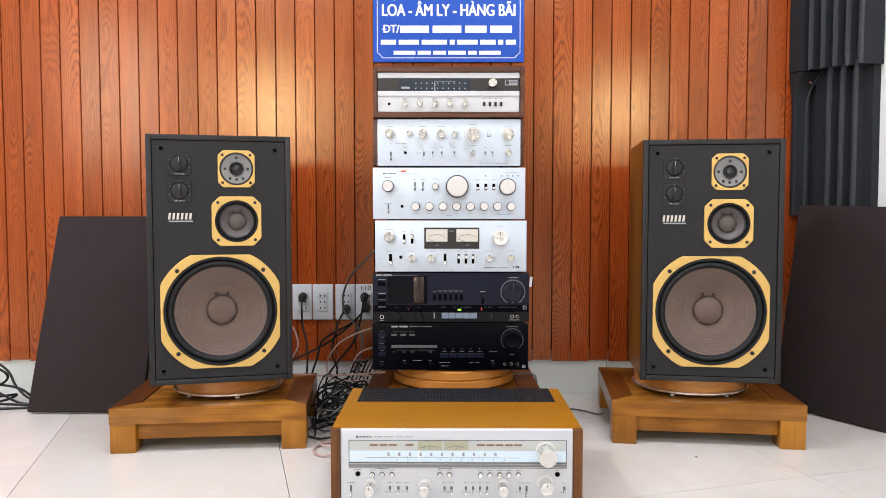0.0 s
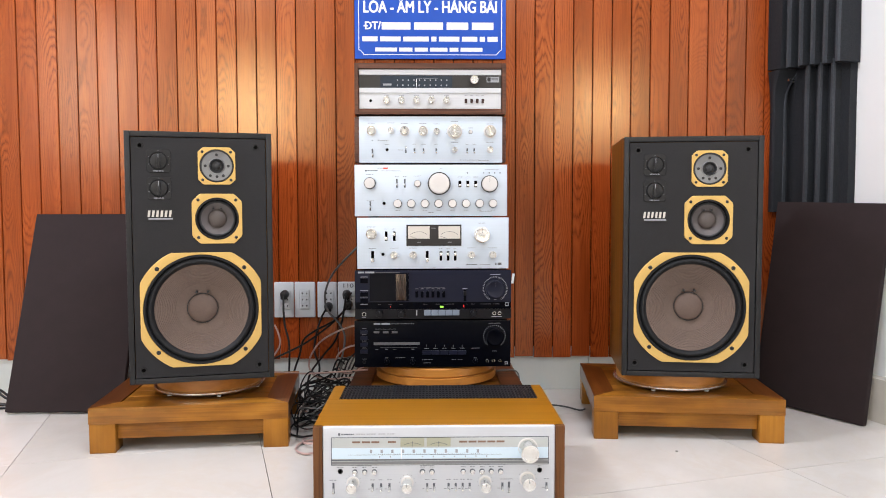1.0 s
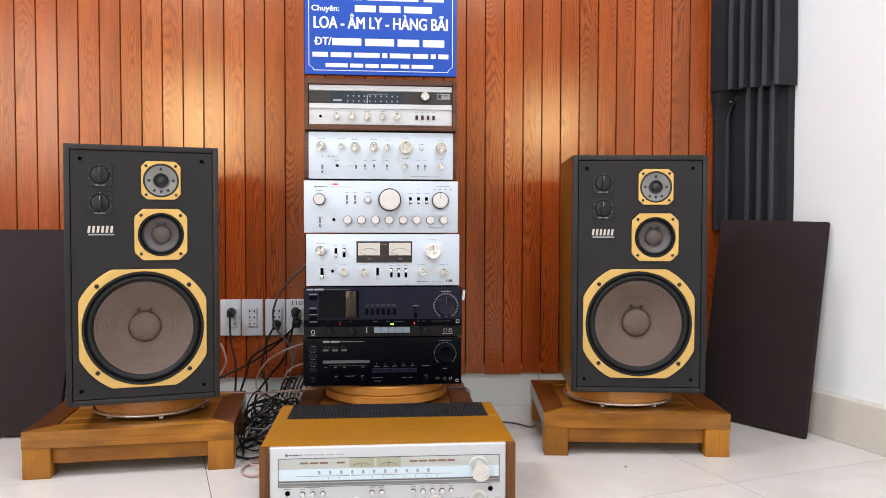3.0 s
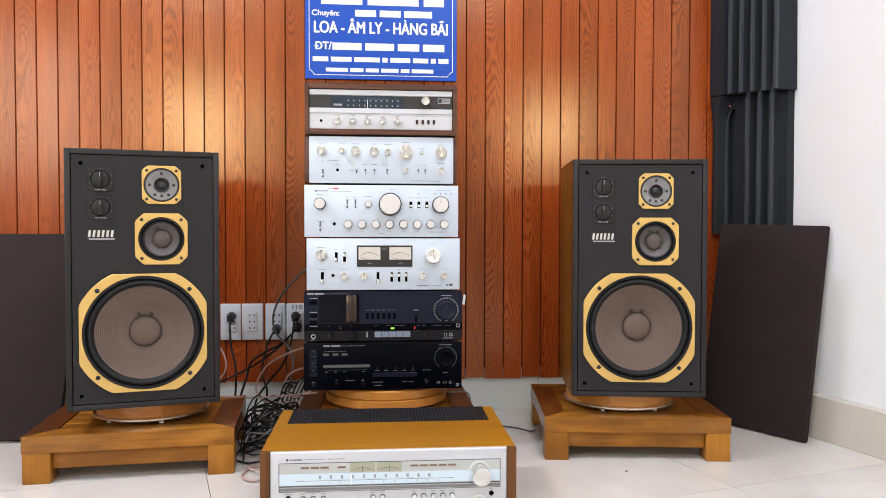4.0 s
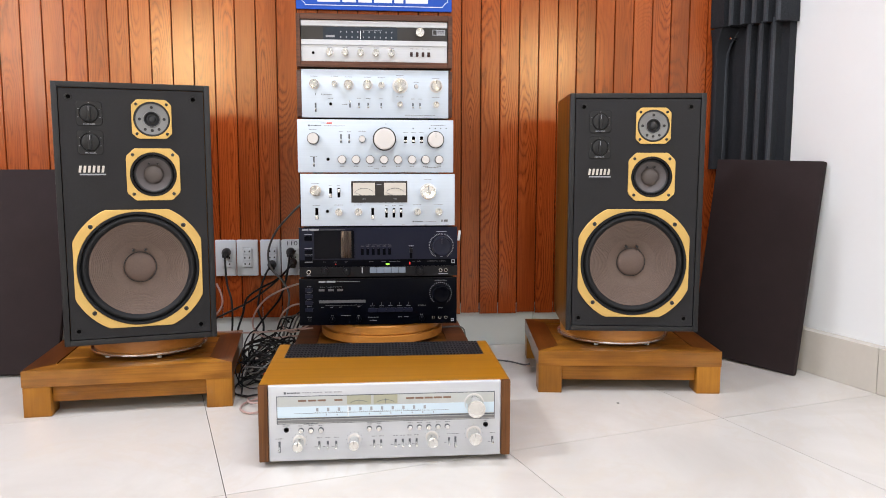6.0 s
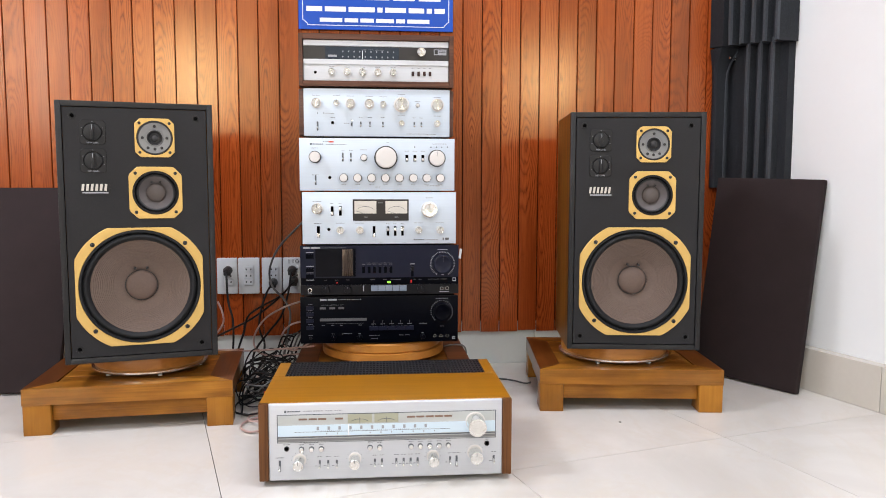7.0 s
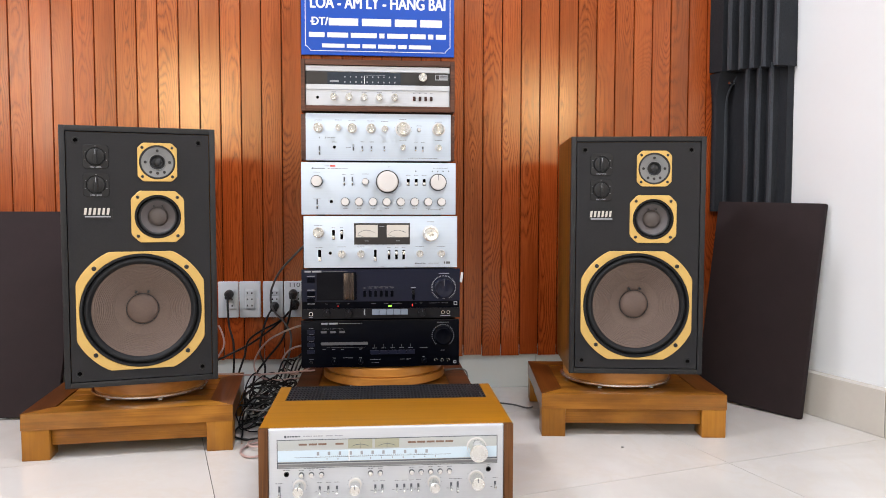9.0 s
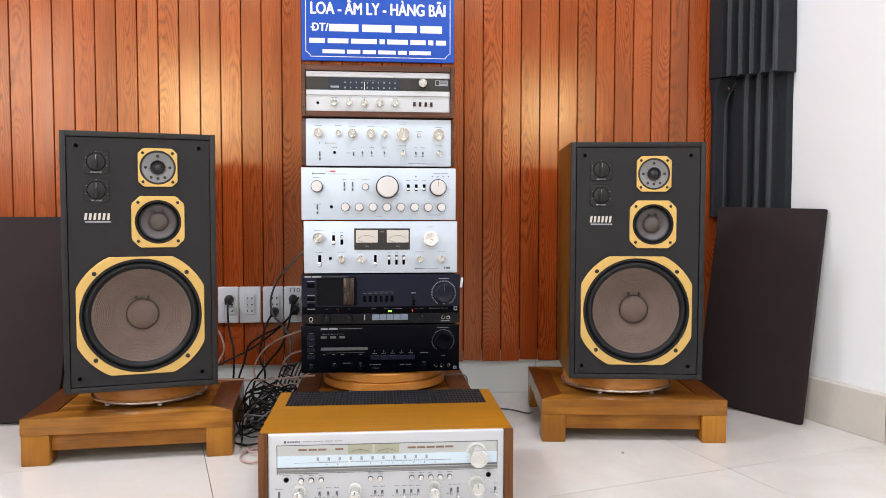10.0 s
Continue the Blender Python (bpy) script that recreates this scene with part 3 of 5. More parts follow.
for o in mid_stand.children:
    if not o.name.startswith("top_slat"):
        o.data.materials[0] = M_DARKWOOD


# ---- loudspeakers ----
def screw(parent, x, z, y, r=0.0045, mat=None):
    bm = lathe(((0, y - 0.0018), (r * 0.5, y - 0.0018), (r * 0.55, y - 0.0006), (r * 0.62, y - 0.0006), (r * 0.7, y - 0.002), (r, y - 0.001), (r, y + 0.002), (0, y + 0.002)), 16, x, z)
    return part("screw", bm, mat or M_RUBBER, parent)


def baffle_mesh(x0, x1, z0, z1, holes, y0, y1):
    bm = bmesh.new()
    edges = []

    def loop(pts):
        vs = [bm.verts.new((x, y0, z)) for x, z in pts]
        edges.extend(bm.edges.new((vs[i], vs[(i + 1) % len(vs)])) for i in range(len(vs)))

    loop(((x0, z0), (x1, z0), (x1, z1), (x0, z1)))
    for cx, cz, r in holes:
        loop([(cx + r * math.cos(2 * math.pi * i / 48), cz + r * math.sin(2 * math.pi * i / 48)) for i in range(48)])
    bmesh.ops.triangle_fill(bm, use_beauty=True, edges=edges)
    geo = bmesh.ops.extrude_face_region(bm, geom=bm.faces[:])
    for v in geo["geom"]:
        if isinstance(v, bmesh.types.BMVert):
            v.co.y = y1
    return bm


def speaker(m, label):
    """A three-way box, 0.36 x 0.645 x 0.30 m; origin at the middle of its bottom front edge, facing -y."""
    W, H, D = 0.360, 0.645, 0.300
    s = thing("loudspeaker", m, label, "loudspeaker", "pair of loudspeakers")
    X = lambda mm: mm / 1000 - W / 2
    Z = lambda mm: H - mm / 1000
    wall = 0.018
    for name, b in (("side_panel", (-W / 2, -W / 2 + wall, 0.016, D, 0, H)), ("side_panel", (W / 2 - wall, W / 2, 0.016, D, 0, H)),
                    ("top_panel", (-W / 2 + wall, W / 2 - wall, 0.016, D, H - wall, H)), ("bottom_panel", (-W / 2 + wall, W / 2 - wall, 0.016, D, 0, wall)),
                    ("back_panel", (-W / 2 + wall, W / 2 - wall, D - wall, D - 0.003, wall, H - wall))):
        part(name, box(*b), M_SPKSIDE, s)
    # front rim, butted at the corners
    rim = 0.0135
    for name, b in (("front_rim", (-W / 2, -W / 2 + rim, 0, 0.016, 0, H)), ("front_rim", (W / 2 - rim, W / 2, 0, 0.016, 0, H)),
                    ("front_rim", (-W / 2 + rim, W / 2 - rim, 0, 0.016, 0, rim)), ("front_rim", (-W / 2 + rim, W / 2 - rim, 0, 0.016, H - rim, H))):
        part(name, box(*b, 0.0012), M_RIM, s, "black rim")
    g = 0.0022
    holes = ((X(179), Z(457), 0.140), (X(221), Z(222), 0.0535), (X(222), Z(86), 0.0425))
    part("baffle", baffle_mesh(-W / 2 + rim + g, W / 2 - rim - g, rim + g, H - rim - g, holes, 0.002, 0.016), M_BLACK, s, "black front board")
    F = 0.002
    # woofer
    cx, cz, r = holes[0]
    wf = part("woofer", ring_plate(plate_outline(0.1495, 0.148, 0, 0.1655, 144), 0.1425, F - 0.005, F, cx, cz), M_GOLD, s, "large woofer with a gold frame")
    part("gasket", lathe(((0.1425, F - 0.004), (0.141, F - 0.0065), (0.137, F - 0.0065), (0.135, F - 0.002), (0.1345, F + 0.004)), 72, cx, cz), M_SURROUND, wf)
    roll = [(0.1345 - 0.0175 * k / 10, F + 0.002 - 0.0085 * math.sin(math.pi * k / 10)) for k in range(11)]
    part("surround", lathe(roll, 72, cx, cz), M_SURROUND, wf, "black rubber surround")
    prof = []
    for k in range(61):
        q = k / 60
        rr = 0.117 - (0.117 - 0.0375) * q
        y = F + 0.003 + 0.030 * q ** 0.85
        if 0.05 < q < 0.62:
            y -= 0.0008 * (k % 3 == 1)
        prof.append((rr, y))
    part("cone", lathe(prof, 96, cx, cz), M_CONE, wf, "taupe ribbed paper cone")
    cap = [(0.0385, F + 0.033), (0.0380, F + 0.030)] + [(0.0372 * math.cos(a), F + 0.030 - 0.014 * math.sin(a)) for a in [math.pi / 2 * k / 10 for k in range(11)]]
    part("dust_cap", lathe(cap, 64, cx, cz), M_CAP, wf, "taupe dust cap")
    part("cap_seam", lathe(((0.0395, F + 0.0295), (0.0392, F + 0.0285), (0.0378, F + 0.0285), (0.0376, F + 0.0305)), 64, cx, cz), M_RUBBER, wf)
    for dx in (-0.0145, 0.0145):
        part("lead_eyelet", lathe(((0, F + 0.016), (0.003, F + 0.0165), (0.0034, F + 0.03), (0, F + 0.03)), 12, cx + dx, cz + 0.0435), M_RUBBER, wf)
    for a in (45, 135, 225, 315):
        screw(wf, cx + 0.152 * math.cos(radians(a)), cz + 0.152 * math.sin(radians(a)), F - 0.005, 0.0055)
    # midrange
    cx, cz, r = holes[1]
    md = part("midrange", ring_plate(plate_outline(0.0625, 0.0645, 0.02, 0, 72), 0.0545, F - 0.004, F, cx, cz), M_GOLD, s, "mid driver with a gold frame")
    part("gasket", lathe(((0.0545, F - 0.003), (0.053, F - 0.005), (0.0495, F - 0.005), (0.048, F + 0.001), (0.046, F + 0.004)), 56, cx, cz), M_GLOSSRIM, md)
    part("surround", lathe([(0.0465 - 0.006 * k / 6, F + 0.004 - 0.003 * math.sin(math.pi * k / 6)) for k in range(7)], 56, cx, cz), M_RUBBER, md)
    part("cone", lathe(((0.0405, F + 0.004), (0.034, F + 0.010), (0.0235, F + 0.017)), 56, cx, cz), M_MIDCONE, md, "grey cone")
    part("dome", lathe([(0.0238, F + 0.018)] + [(0.0235 * math.cos(a), F + 0.016 - 0.012 * math.sin(a)) for a in [math.pi / 2 * k / 8 for k in range(9)]], 48, cx, cz), M_MIDDOME, md, "grey-brown dome")
    for dx in (-0.010, 0.010):
        part("lead_eyelet", lathe(((0, F + 0.006), (0.0025, F + 0.0065), (0.0028, F + 0.016), (0, F + 0.016)), 10, cx + dx, cz + 0.0265), M_RUBBER, md)
    for dx in (-0.0465, 0.0465):
        for dz in (-0.0485, 0.0485):
            screw(md, cx + dx, cz + dz, F - 0.004, 0.004)
    # tweeter
    cx, cz, r = holes[2]
    tw = part("tweeter", ring_plate(plate_outline(0.0465, 0.048, 0.013, 0, 72), 0.0425, F - 0.004, F, cx, cz), M_GOLD, s, "tweeter with a gold frame")
    part("rim", lathe(((0.0425, F - 0.0025), (0.041, F - 0.0045), (0.0385, F - 0.0045), (0.0375, F - 0.001)), 48, cx, cz), M_RUBBER, tw)
    part("face_plate", lathe(((0.0378, F - 0.0015), (0.021, F + 0.0005), (0.0195, F - 0.002), (0.018, F - 0.002), (0.0165, F + 0.006)), 48, cx, cz), M_STEEL, tw, "grey metal face plate")
    part("dome_seat", lathe(((0.0185, F - 0.0022), (0.0165, F - 0.0022), (0.0125, F + 0.004), (0, F + 0.004)), 40, cx, cz), M_RUBBER, tw)
    part("dome", lathe([(0.0095 * math.cos(a), F + 0.003 - 0.005 * math.sin(a)) for a in [math.pi / 2 * k / 6 for k in range(7)]], 32, cx, cz), M_RUBBER, tw)
    for a, q in ((90, 0.0285), (180, 0.0285), (0, 0.0285), (270, 0.0275), (237, 0.0295), (303, 0.0295)):
        part("vent_hole", lathe(((0, F - 0.0022), (0.0034, F - 0.0022), (0.0038, F - 0.0012), (0.0038, F + 0.003), (0, F + 0.003)), 14, cx + q * math.cos(radians(a)), cz + q * math.sin(radians(a))), M_RUBBER, tw)
    for dx in (-0.035, 0.035):
        for dz in (-0.036, 0.036):
            screw(tw, cx + dx, cz + dz, F - 0.004, 0.0036)
    # level controls
    for mm in (75, 144):
        cx, cz = X(81), Z(mm)
        lc = part("level_control", ring_plate(plate_outline(0.0295, 0.0295, 0.006, 0, 60), 0.0225, F - 0.0022, F, cx, cz), M_RIM, s, "black level control")
        part("well", lathe(((0.0225, F - 0.0015), (0.0215, F + 0.0003), (0, F + 0.0003)), 40, cx, cz), M_BLACK, lc)
        part("knob", lathe(((0.0205, F), (0.0195, F - 0.004), (0.0185, F - 0.0046), (0, F - 0.0046)), 40, cx, cz), M_RIM, lc)
        part("grip", box(cx - 0.004, cx + 0.004, F - 0.0125, F - 0.0046, cz - 0.018, cz + 0.018, 0.0015), M_RIM, lc)
        part("pointer", box(cx - 0.0007, cx + 0.0007, F - 0.0131, F - 0.0124, cz + 0.006, cz + 0.0175), M_PALEINK, lc)
        for a in (90, 25, 155, 200, -20):
            xx, zz = cx + 0.0255 * math.cos(radians(a)), cz + 0.0255 * math.sin(radians(a))
            part("tick", box(xx - 0.0014, xx + 0.0014, F - 0.0027, F - 0.0021, zz - 0.0005, zz + 0.0005), M_PALEINK, lc)
        lettering("caption", "HIGH LEVEL" if mm == 75 else "MID LEVEL", 0.0055, M_PALEINK, lc, Matrix.Translation((cx, F - 0.0026, cz - 0.0255)), width=0.026, bold=0.0001)
    # name badge: plain blocks
    bd = part("badge", box(X(49), X(116), F - 0.0008, F, Z(228), Z(197), 0.0002, 1), M_RIM, s, "black badge with a plain silver mark")
    for k in range(6):
        x0 = X(51.5) + k * 0.0102
        part("mark", prism(((x0, Z(217)), (x0 + 0.0022, Z(200.5)), (x0 + 0.0078, Z(200.5)), (x0 + 0.0056, Z(217))), F - 0.0016, F - 0.0008), M_METER, bd)
    part("mark", box(X(54), X(112), F - 0.0014, F - 0.0008, Z(223.5), Z(220)), M_PALEINK, bd)
    # grille sockets
    for mx, mz in ((37, 36), (320, 36), (34, 609), (321, 609)):
        so = part("grille_socket", lathe(((0.0085, F - 0.0004), (0.008, F - 0.0016), (0.0052, F - 0.0016), (0.0048, F - 0.0002), (0.0044, F - 0.0002)), 24, X(mx), Z(mz)), M_RIM, s)
        part("hole", lathe(((0.005, F - 0.0006), (0, F - 0.0004)), 20, X(mx), Z(mz)), M_HOLE, so)
    return s


TT_H = 0.058
left_axis = Matrix.Translation((-0.578, 1.935, 0)) @ pose(0, 0, 0, 0, 0, 13.5)
right_axis = Matrix.Translation((0.7125, 1.971, 0)) @ pose(0, 0, 0, 0, 0, -7.8)
speaker(left_axis @ pose(0, 0, STAND_H + 0.0615), "black three-way loudspeaker with scuffed baffle and gold driver frames")
speaker(right_axis @ pose(0, 0, STAND_H + 0.055), "black three-way loudspeaker with walnut sides and gold driver frames")
turntable(pose(-0.6204, 2.140, STAND_H), 0.152, 0.0615, "round honey wooden turntable with a steel ring")
turntable(pose(0.7203, 2.165, STAND_H), 0.161, 0.055, "round honey wooden turntable with a steel ring")
turntable(pose(0.032, 2.250, STAND_H), 0.181, TT_H, "round honey wooden turntable under the amplifiers", False)


# ---- loose grilles ----
def grille(m, label, w=0.355, h=0.645):
    """A cloth-covered speaker grille: frame, cloth front and pegs; it stands on its lower edge, front -y."""
    g = thing("speaker_grille", m, label, "speaker grille", "loose speaker grilles")
    part("cloth", box(-w / 2, w / 2, -0.022, -0.002, 0, h, 0.0035, 3), M_CLOTH, g, "dark brown stretched cloth")
    part("frame", box(-w / 2 + 0.003, w / 2 - 0.003, -0.0025, 0.004, 0.003, h - 0.003, 0.001, 1), M_RUBBER, g, "black board")
    for sx in (-1, 1):
        for z in (0.035, h - 0.035):
            part("peg", lathe(((0, 0.006), (0.004, 0.0055), (0.0045, 0.004), (0, 0.004)), 12, sx * (w / 2 - 0.035), z), M_RUBBER, g)
    return g


def frame_pose(corner, across, up):
    """Pose with x along across, z along up, its origin at corner."""
    u = Vector(across).normalized()
    w = Vector(up)
    w = (w - u * w.dot(u)).normalized()
    m = Matrix((u, w.cross(u), w)).transposed().to_4x4()
    return Matrix.Translation(corner) @ m


grille(frame_pose((1.2605, 2.083, 0.001), (0.515, -0.857, -0.022), (0.092, 0.012, 0.637)) @ pose(-0.1775, 0.014, 0), "dark brown cloth loudspeaker grille leaning against the white wall")
grille(pose(-1.112, 2.297, 0.001, -20.5, 0, 0), "dark brown cloth loudspeaker grille leaning against the wooden wall")


# ---- acoustic foam in the corner ----
def foam(m, teeth, z0, z1, label, thick=0.02, tall=0.03, pitch=0.048, slope=0.0, first=0.002, wide=0.0, lead=0.0):
    """A foam sheet with upright ribs; x runs along the wall away from the corner, -y points into the room."""
    th = thing("acoustic_foam", m, label, "acoustic foam", "foam sheets in the corner")

    def soft(outline, name, mat=M_FOAM):
        bm = bmesh.new()
        n, rows, grid = len(outline), 14, []
        for j in range(rows + 1):
            z = z0 + (z1 - z0) * j / rows
            grid.append([bm.verts.new((x + 0.0025 * noise.noise((x * 9, z * 4, z0)), y + 0.003 * noise.noise((x * 11, z * 6, 3 + z0)) * (1 if y < -0.01 else 0),
                                       z + 0.005 * noise.noise((x * 40, 5, z)) - slope * x * (1 - j / rows))) for x, y in outline])
        for a, b in zip(grid, grid[1:]):
            for i in range(n):
                j = (i + 1) % n
                bm.faces.new((a[i], a[j], b[j], b[i]))
        bm.faces.new(grid[0][::-1])
        bm.faces.new(grid[-1])
        part(name, bm, mat, th)

    wide = wide or teeth * pitch + 0.024
    soft(((0.0, 0.0), (0.0, -thick), (wide - 0.004, -thick - 0.004), (wide, 0.0)), "backing_sheet")
    if lead:
        soft(((0.0, -thick + 0.002), (0.0, -thick - tall + 0.006), (lead - 0.004, -thick - tall), (lead, -thick + 0.002)), "flat_rib")
    for k in range(teeth):
        x = k * pitch + first
        soft(((x, -thick + 0.002), (x + 0.013, -thick - tall), (x + 0.024, -thick - tall), (x + 0.029, -thick + 0.002)), "rib")
        # paler strip paints the lit edge of this rib
        soft(((x + 0.014, -thick - tall + 0.002), (x + 0.0145, -thick - tall - 0.0025), (x + 0.0235, -thick - tall - 0.0025), (x + 0.0252, -thick - tall + 0.006)), "ridge", M_FOAMLIT)
    return th


ALONG = pose(CORNER.x, CORNER.y, 0, 0, 0, LEAN - 90)        # x away from the corner, -y into the room
foam(ALONG @ pose(0.002, -0.004, 0), 5, 1.096, 2.35, "charcoal ribbed acoustic foam sheet hung on the wall", slope=0.085, thick=0.04, tall=0.034, pitch=0.0505, first=0.080, wide=0.314, lead=0.074)
foam(ALONG @ pose(0.070, -0.001, 0), 3, 0.30, 1.088, "charcoal ribbed acoustic foam sheet in the corner", pitch=0.052, first=0.067, wide=0.236)
# a narrow strip that peels away at its top
bm = bmesh.new()
rows, edge = [], []
for k in range(19):
    q = k / 18
    z = 0.615 + 0.472 * q
    wdt = 0.046 + (0.05 * ((q - 0.8) / 0.2) ** 2 if q > 0.8 else 0)
    out = 0.035 + (0.012 * ((q - 0.7) / 0.3) ** 2 if q > 0.7 else 0)
    inner = -0.006 + (0.024 * ((q - 0.72) / 0.28) ** 2 if q > 0.72 else 0)
    edge.append((wdt * 0.8, inner, z))
    rows.append([bm.verts.new(p) for p in ((0.0, -0.004, z), (0.0, -out, z), (wdt * 0.45, -out - 0.008, z), (wdt * 0.62, -out - 0.004, z), (wdt * 0.8, inner, z), (wdt * 0.3, inner + 0.002, z))])
for a, b in zip(rows, rows[1:]):
    for i in range(6):
        bm.faces.new((a[i], a[(i + 1) % 6], b[(i + 1) % 6], b[i]))
bm.faces.new(rows[0][::-1])
bm.faces.new(rows[-1])
strip = thing("acoustic_foam", ALONG @ pose(0.008, -0.028, 0), "narrow charcoal foam strip peeling at its top", "acoustic foam", "foam sheets in the corner")
part("strip", bm, M_FOAM, strip)
# paler edge strip, painted as the lit rim of the peeling piece
bm = bmesh.new()
rows = [[bm.verts.new((x + a, y + b, z)) for a, b in ((0.001, -0.007), (0.004, -0.006), (0.004, 0.0), (0.0, 0.001))] for x, y, z in edge]
for a, b in zip(rows, rows[1:]):
    for i in range(4):
        bm.faces.new((a[i], a[(i + 1) % 4], b[(i + 1) % 4], b[i]))
bm.faces.new(rows[0][::-1])
bm.faces.new(rows[-1])
part("ridge", bm, M_FOAMLIT, strip)
# Offcut runs on upwards as an added dark backing for the strip's gap.
foam(ALONG @ pose(0.004, -0.001, 0), 1, 0.0, 1.05, "flat charcoal foam offcut in the corner, run up as a dark backing", thick=0.008, tall=0.004, pitch=0.064)
whole("pin", lathe(((0, -0.004), (0.004, -0.003), (0.005, 0.0), (0.002, 0.002), (0.0015, 0.03), (0, 0.03)), 14), M_CHROME, ALONG @ pose(0.086, -0.058, 1.05), "small shiny wall pin holding the foam", "pin")


# ---- hi-fi units: front panels laid out in fractions of the face ----
class Face:
    """Places controls on a front panel: u from the left, v from the top, y = 0 at its front."""

    def __init__(self, owner, w, h, z0=0.0, dx=0.0, dy=0.0):
        self.o, self.w, self.h, self.z0, self.m = owner, w, h, z0, Matrix.Translation((dx, dy, 0))
        self.ink = M_GREYINK

    def add(self, name, bm, mat, owner, label=""):
        return part(name, bm, mat, owner, label, self.m if owner == self.o else None)

    def xz(self, u, v):
        return (u - 0.5) * self.w, self.z0 + (1 - v) * self.h

    def bar(self, u0, u1, v0, v1, mat, name="print", out=0.0005, back=0.0, label="", bevel=0.0):
        x0, z1 = self.xz(u0, v0)
        x1, z0 = self.xz(u1, v1)
        return self.add(name, box(x0, x1, -out, back, z0, z1, bevel, 1), mat, self.o, label)

    def knob(self, u, v, r, length=0.014, mat=None, pointer=True, skirt=0.0, name="knob", label="", ringed=False):
        x, z = self.xz(u, v)
        dish = 0.0 if ringed else 0.0006
        prof = [(0, -length + dish), (r * 0.72, -length + dish), (r * 0.76, -length), (r * 0.9, -length), (r * 0.97, -length + 0.001), (r, -0.001), (r, 0)]
        k = self.add(name, lathe(prof, 40, x, z), mat or M_KNOB, self.o, label)
        if skirt:
            self.add("skirt", lathe(((r + skirt, 0), (r + skirt, -0.0018), (r * 0.98, -0.0022)), 40, x, z), M_KNOBFLAT, k)
        # Black ring puts the shade on the knob's side into colour.
        if ringed:
            self.add("ring", lathe(((r * 1.0, -length + 0.004), (r * 1.08, -length + 0.0045), (r * 1.1, -0.002), (r * 1.0, -0.001)), 40, x, z), M_RUBBER, k, "dark ring standing for the shaded knob side")
        if pointer:
            self.add("pointer", box(x - 0.0005, x + 0.0005, -length - 0.0004, -length + 0.0004, z + r * 0.25, z + r * 0.92), M_INK, k)
        return k

    def jack(self, u, v, r=0.0042, mat=None):
        x, z = self.xz(u, v)
        j = self.add("socket", lathe(((r, 0.0), (r * 0.95, -0.0014), (r * 0.68, -0.0014), (r * 0.6, 0.0)), 24, x, z), mat or M_STEEL, self.o)
        self.add("hole", lathe(((r * 0.72, -0.0008), (0, -0.0007)), 20, x, z), M_HOLE, j)

    def button(self, u, v, r, length=0.006, mat=None, name="button"):
        x, z = self.xz(u, v)
        b = self.add(name, disc(r, -length, 0, 0.0006, x, z, 28), mat or M_KNOBFLAT, self.o)
        self.add("collar", lathe(((r * 1.25, 0), (r * 1.2, -0.0012), (r * 1.03, -0.0012), (r * 1.03, 0)), 28, x, z), M_INK, b)
        return b

    def toggle(self, u, v, size=0.011, down=True, mat=None):
        """A bat lever in a dark slot."""
        x, z = self.xz(u, v)
        s = self.add("switch", box(x - 0.0022, x + 0.0022, -0.0008, 0, z - size * 0.55, z + size * 0.55, 0.0003, 1), M_INK, self.o)
        d = -1 if down else 1
        bm = lathe(((0, -0.012), (0.0021, -0.0115), (0.0024, -0.009), (0.0013, 0), (0, 0)), 14)
        part("lever", bm, mat or M_KNOB, s, "", Matrix.Translation((x, -0.0004, z)) @ pose(0, 0, 0, -d * 32))
        return s

    def slot(self, u, v, w=0.006, h=0.024, at=0.3):
        """A slide switch: black slot with a silver tab."""
        x, z = self.xz(u, v)
        s = self.add("slide_switch", box(x - w / 2, x + w / 2, -0.0008, 0, z - h / 2, z + h / 2, 0.0003, 1), M_HOLE, self.o)
        zz = z - h / 2 + h * at
        self.add("tab", box(x - w * 0.42, x + w * 0.42, -0.007, -0.0008, zz - h * 0.17, zz + h * 0.17, 0.0006), M_KNOB, s)
        return s

    def legend(self, u, v, width, mat=None, h=0.0014):
        """Printing too small to read: a thin broken bar."""
        x, z = self.xz(u, v)
        bm, a, k = bmesh.new(), x - width / 2, 0
        while a < x + width / 2 - 0.0006:
            b = min(a + (0.0042, 0.0026, 0.0055)[k % 3], x + width / 2)
            box(a, b, -0.0004, 0.0, z - h / 2, z + h / 2, bm=bm)
            a, k = b + 0.0009, k + 1
        return self.add("print", bm, mat or self.ink, self.o)

    def ticks(self, u, v, r, n, a0, a1, mat, size=0.003, thick=0.0006):
        x, z = self.xz(u, v)
        bm = bmesh.new()
        for k in range(n):
            a = radians(a0 + (a1 - a0) * k / (n - 1))
            c, s = math.cos(a), math.sin(a)
            q = [(x + c * p - s * o, z + s * p + c * o) for p, o in ((r, -thick), (r + size, -thick), (r + size, thick), (r, thick))]
            prism(q, -0.0004, 0, bm)
        return self.add("scale", bm, mat, self.o)


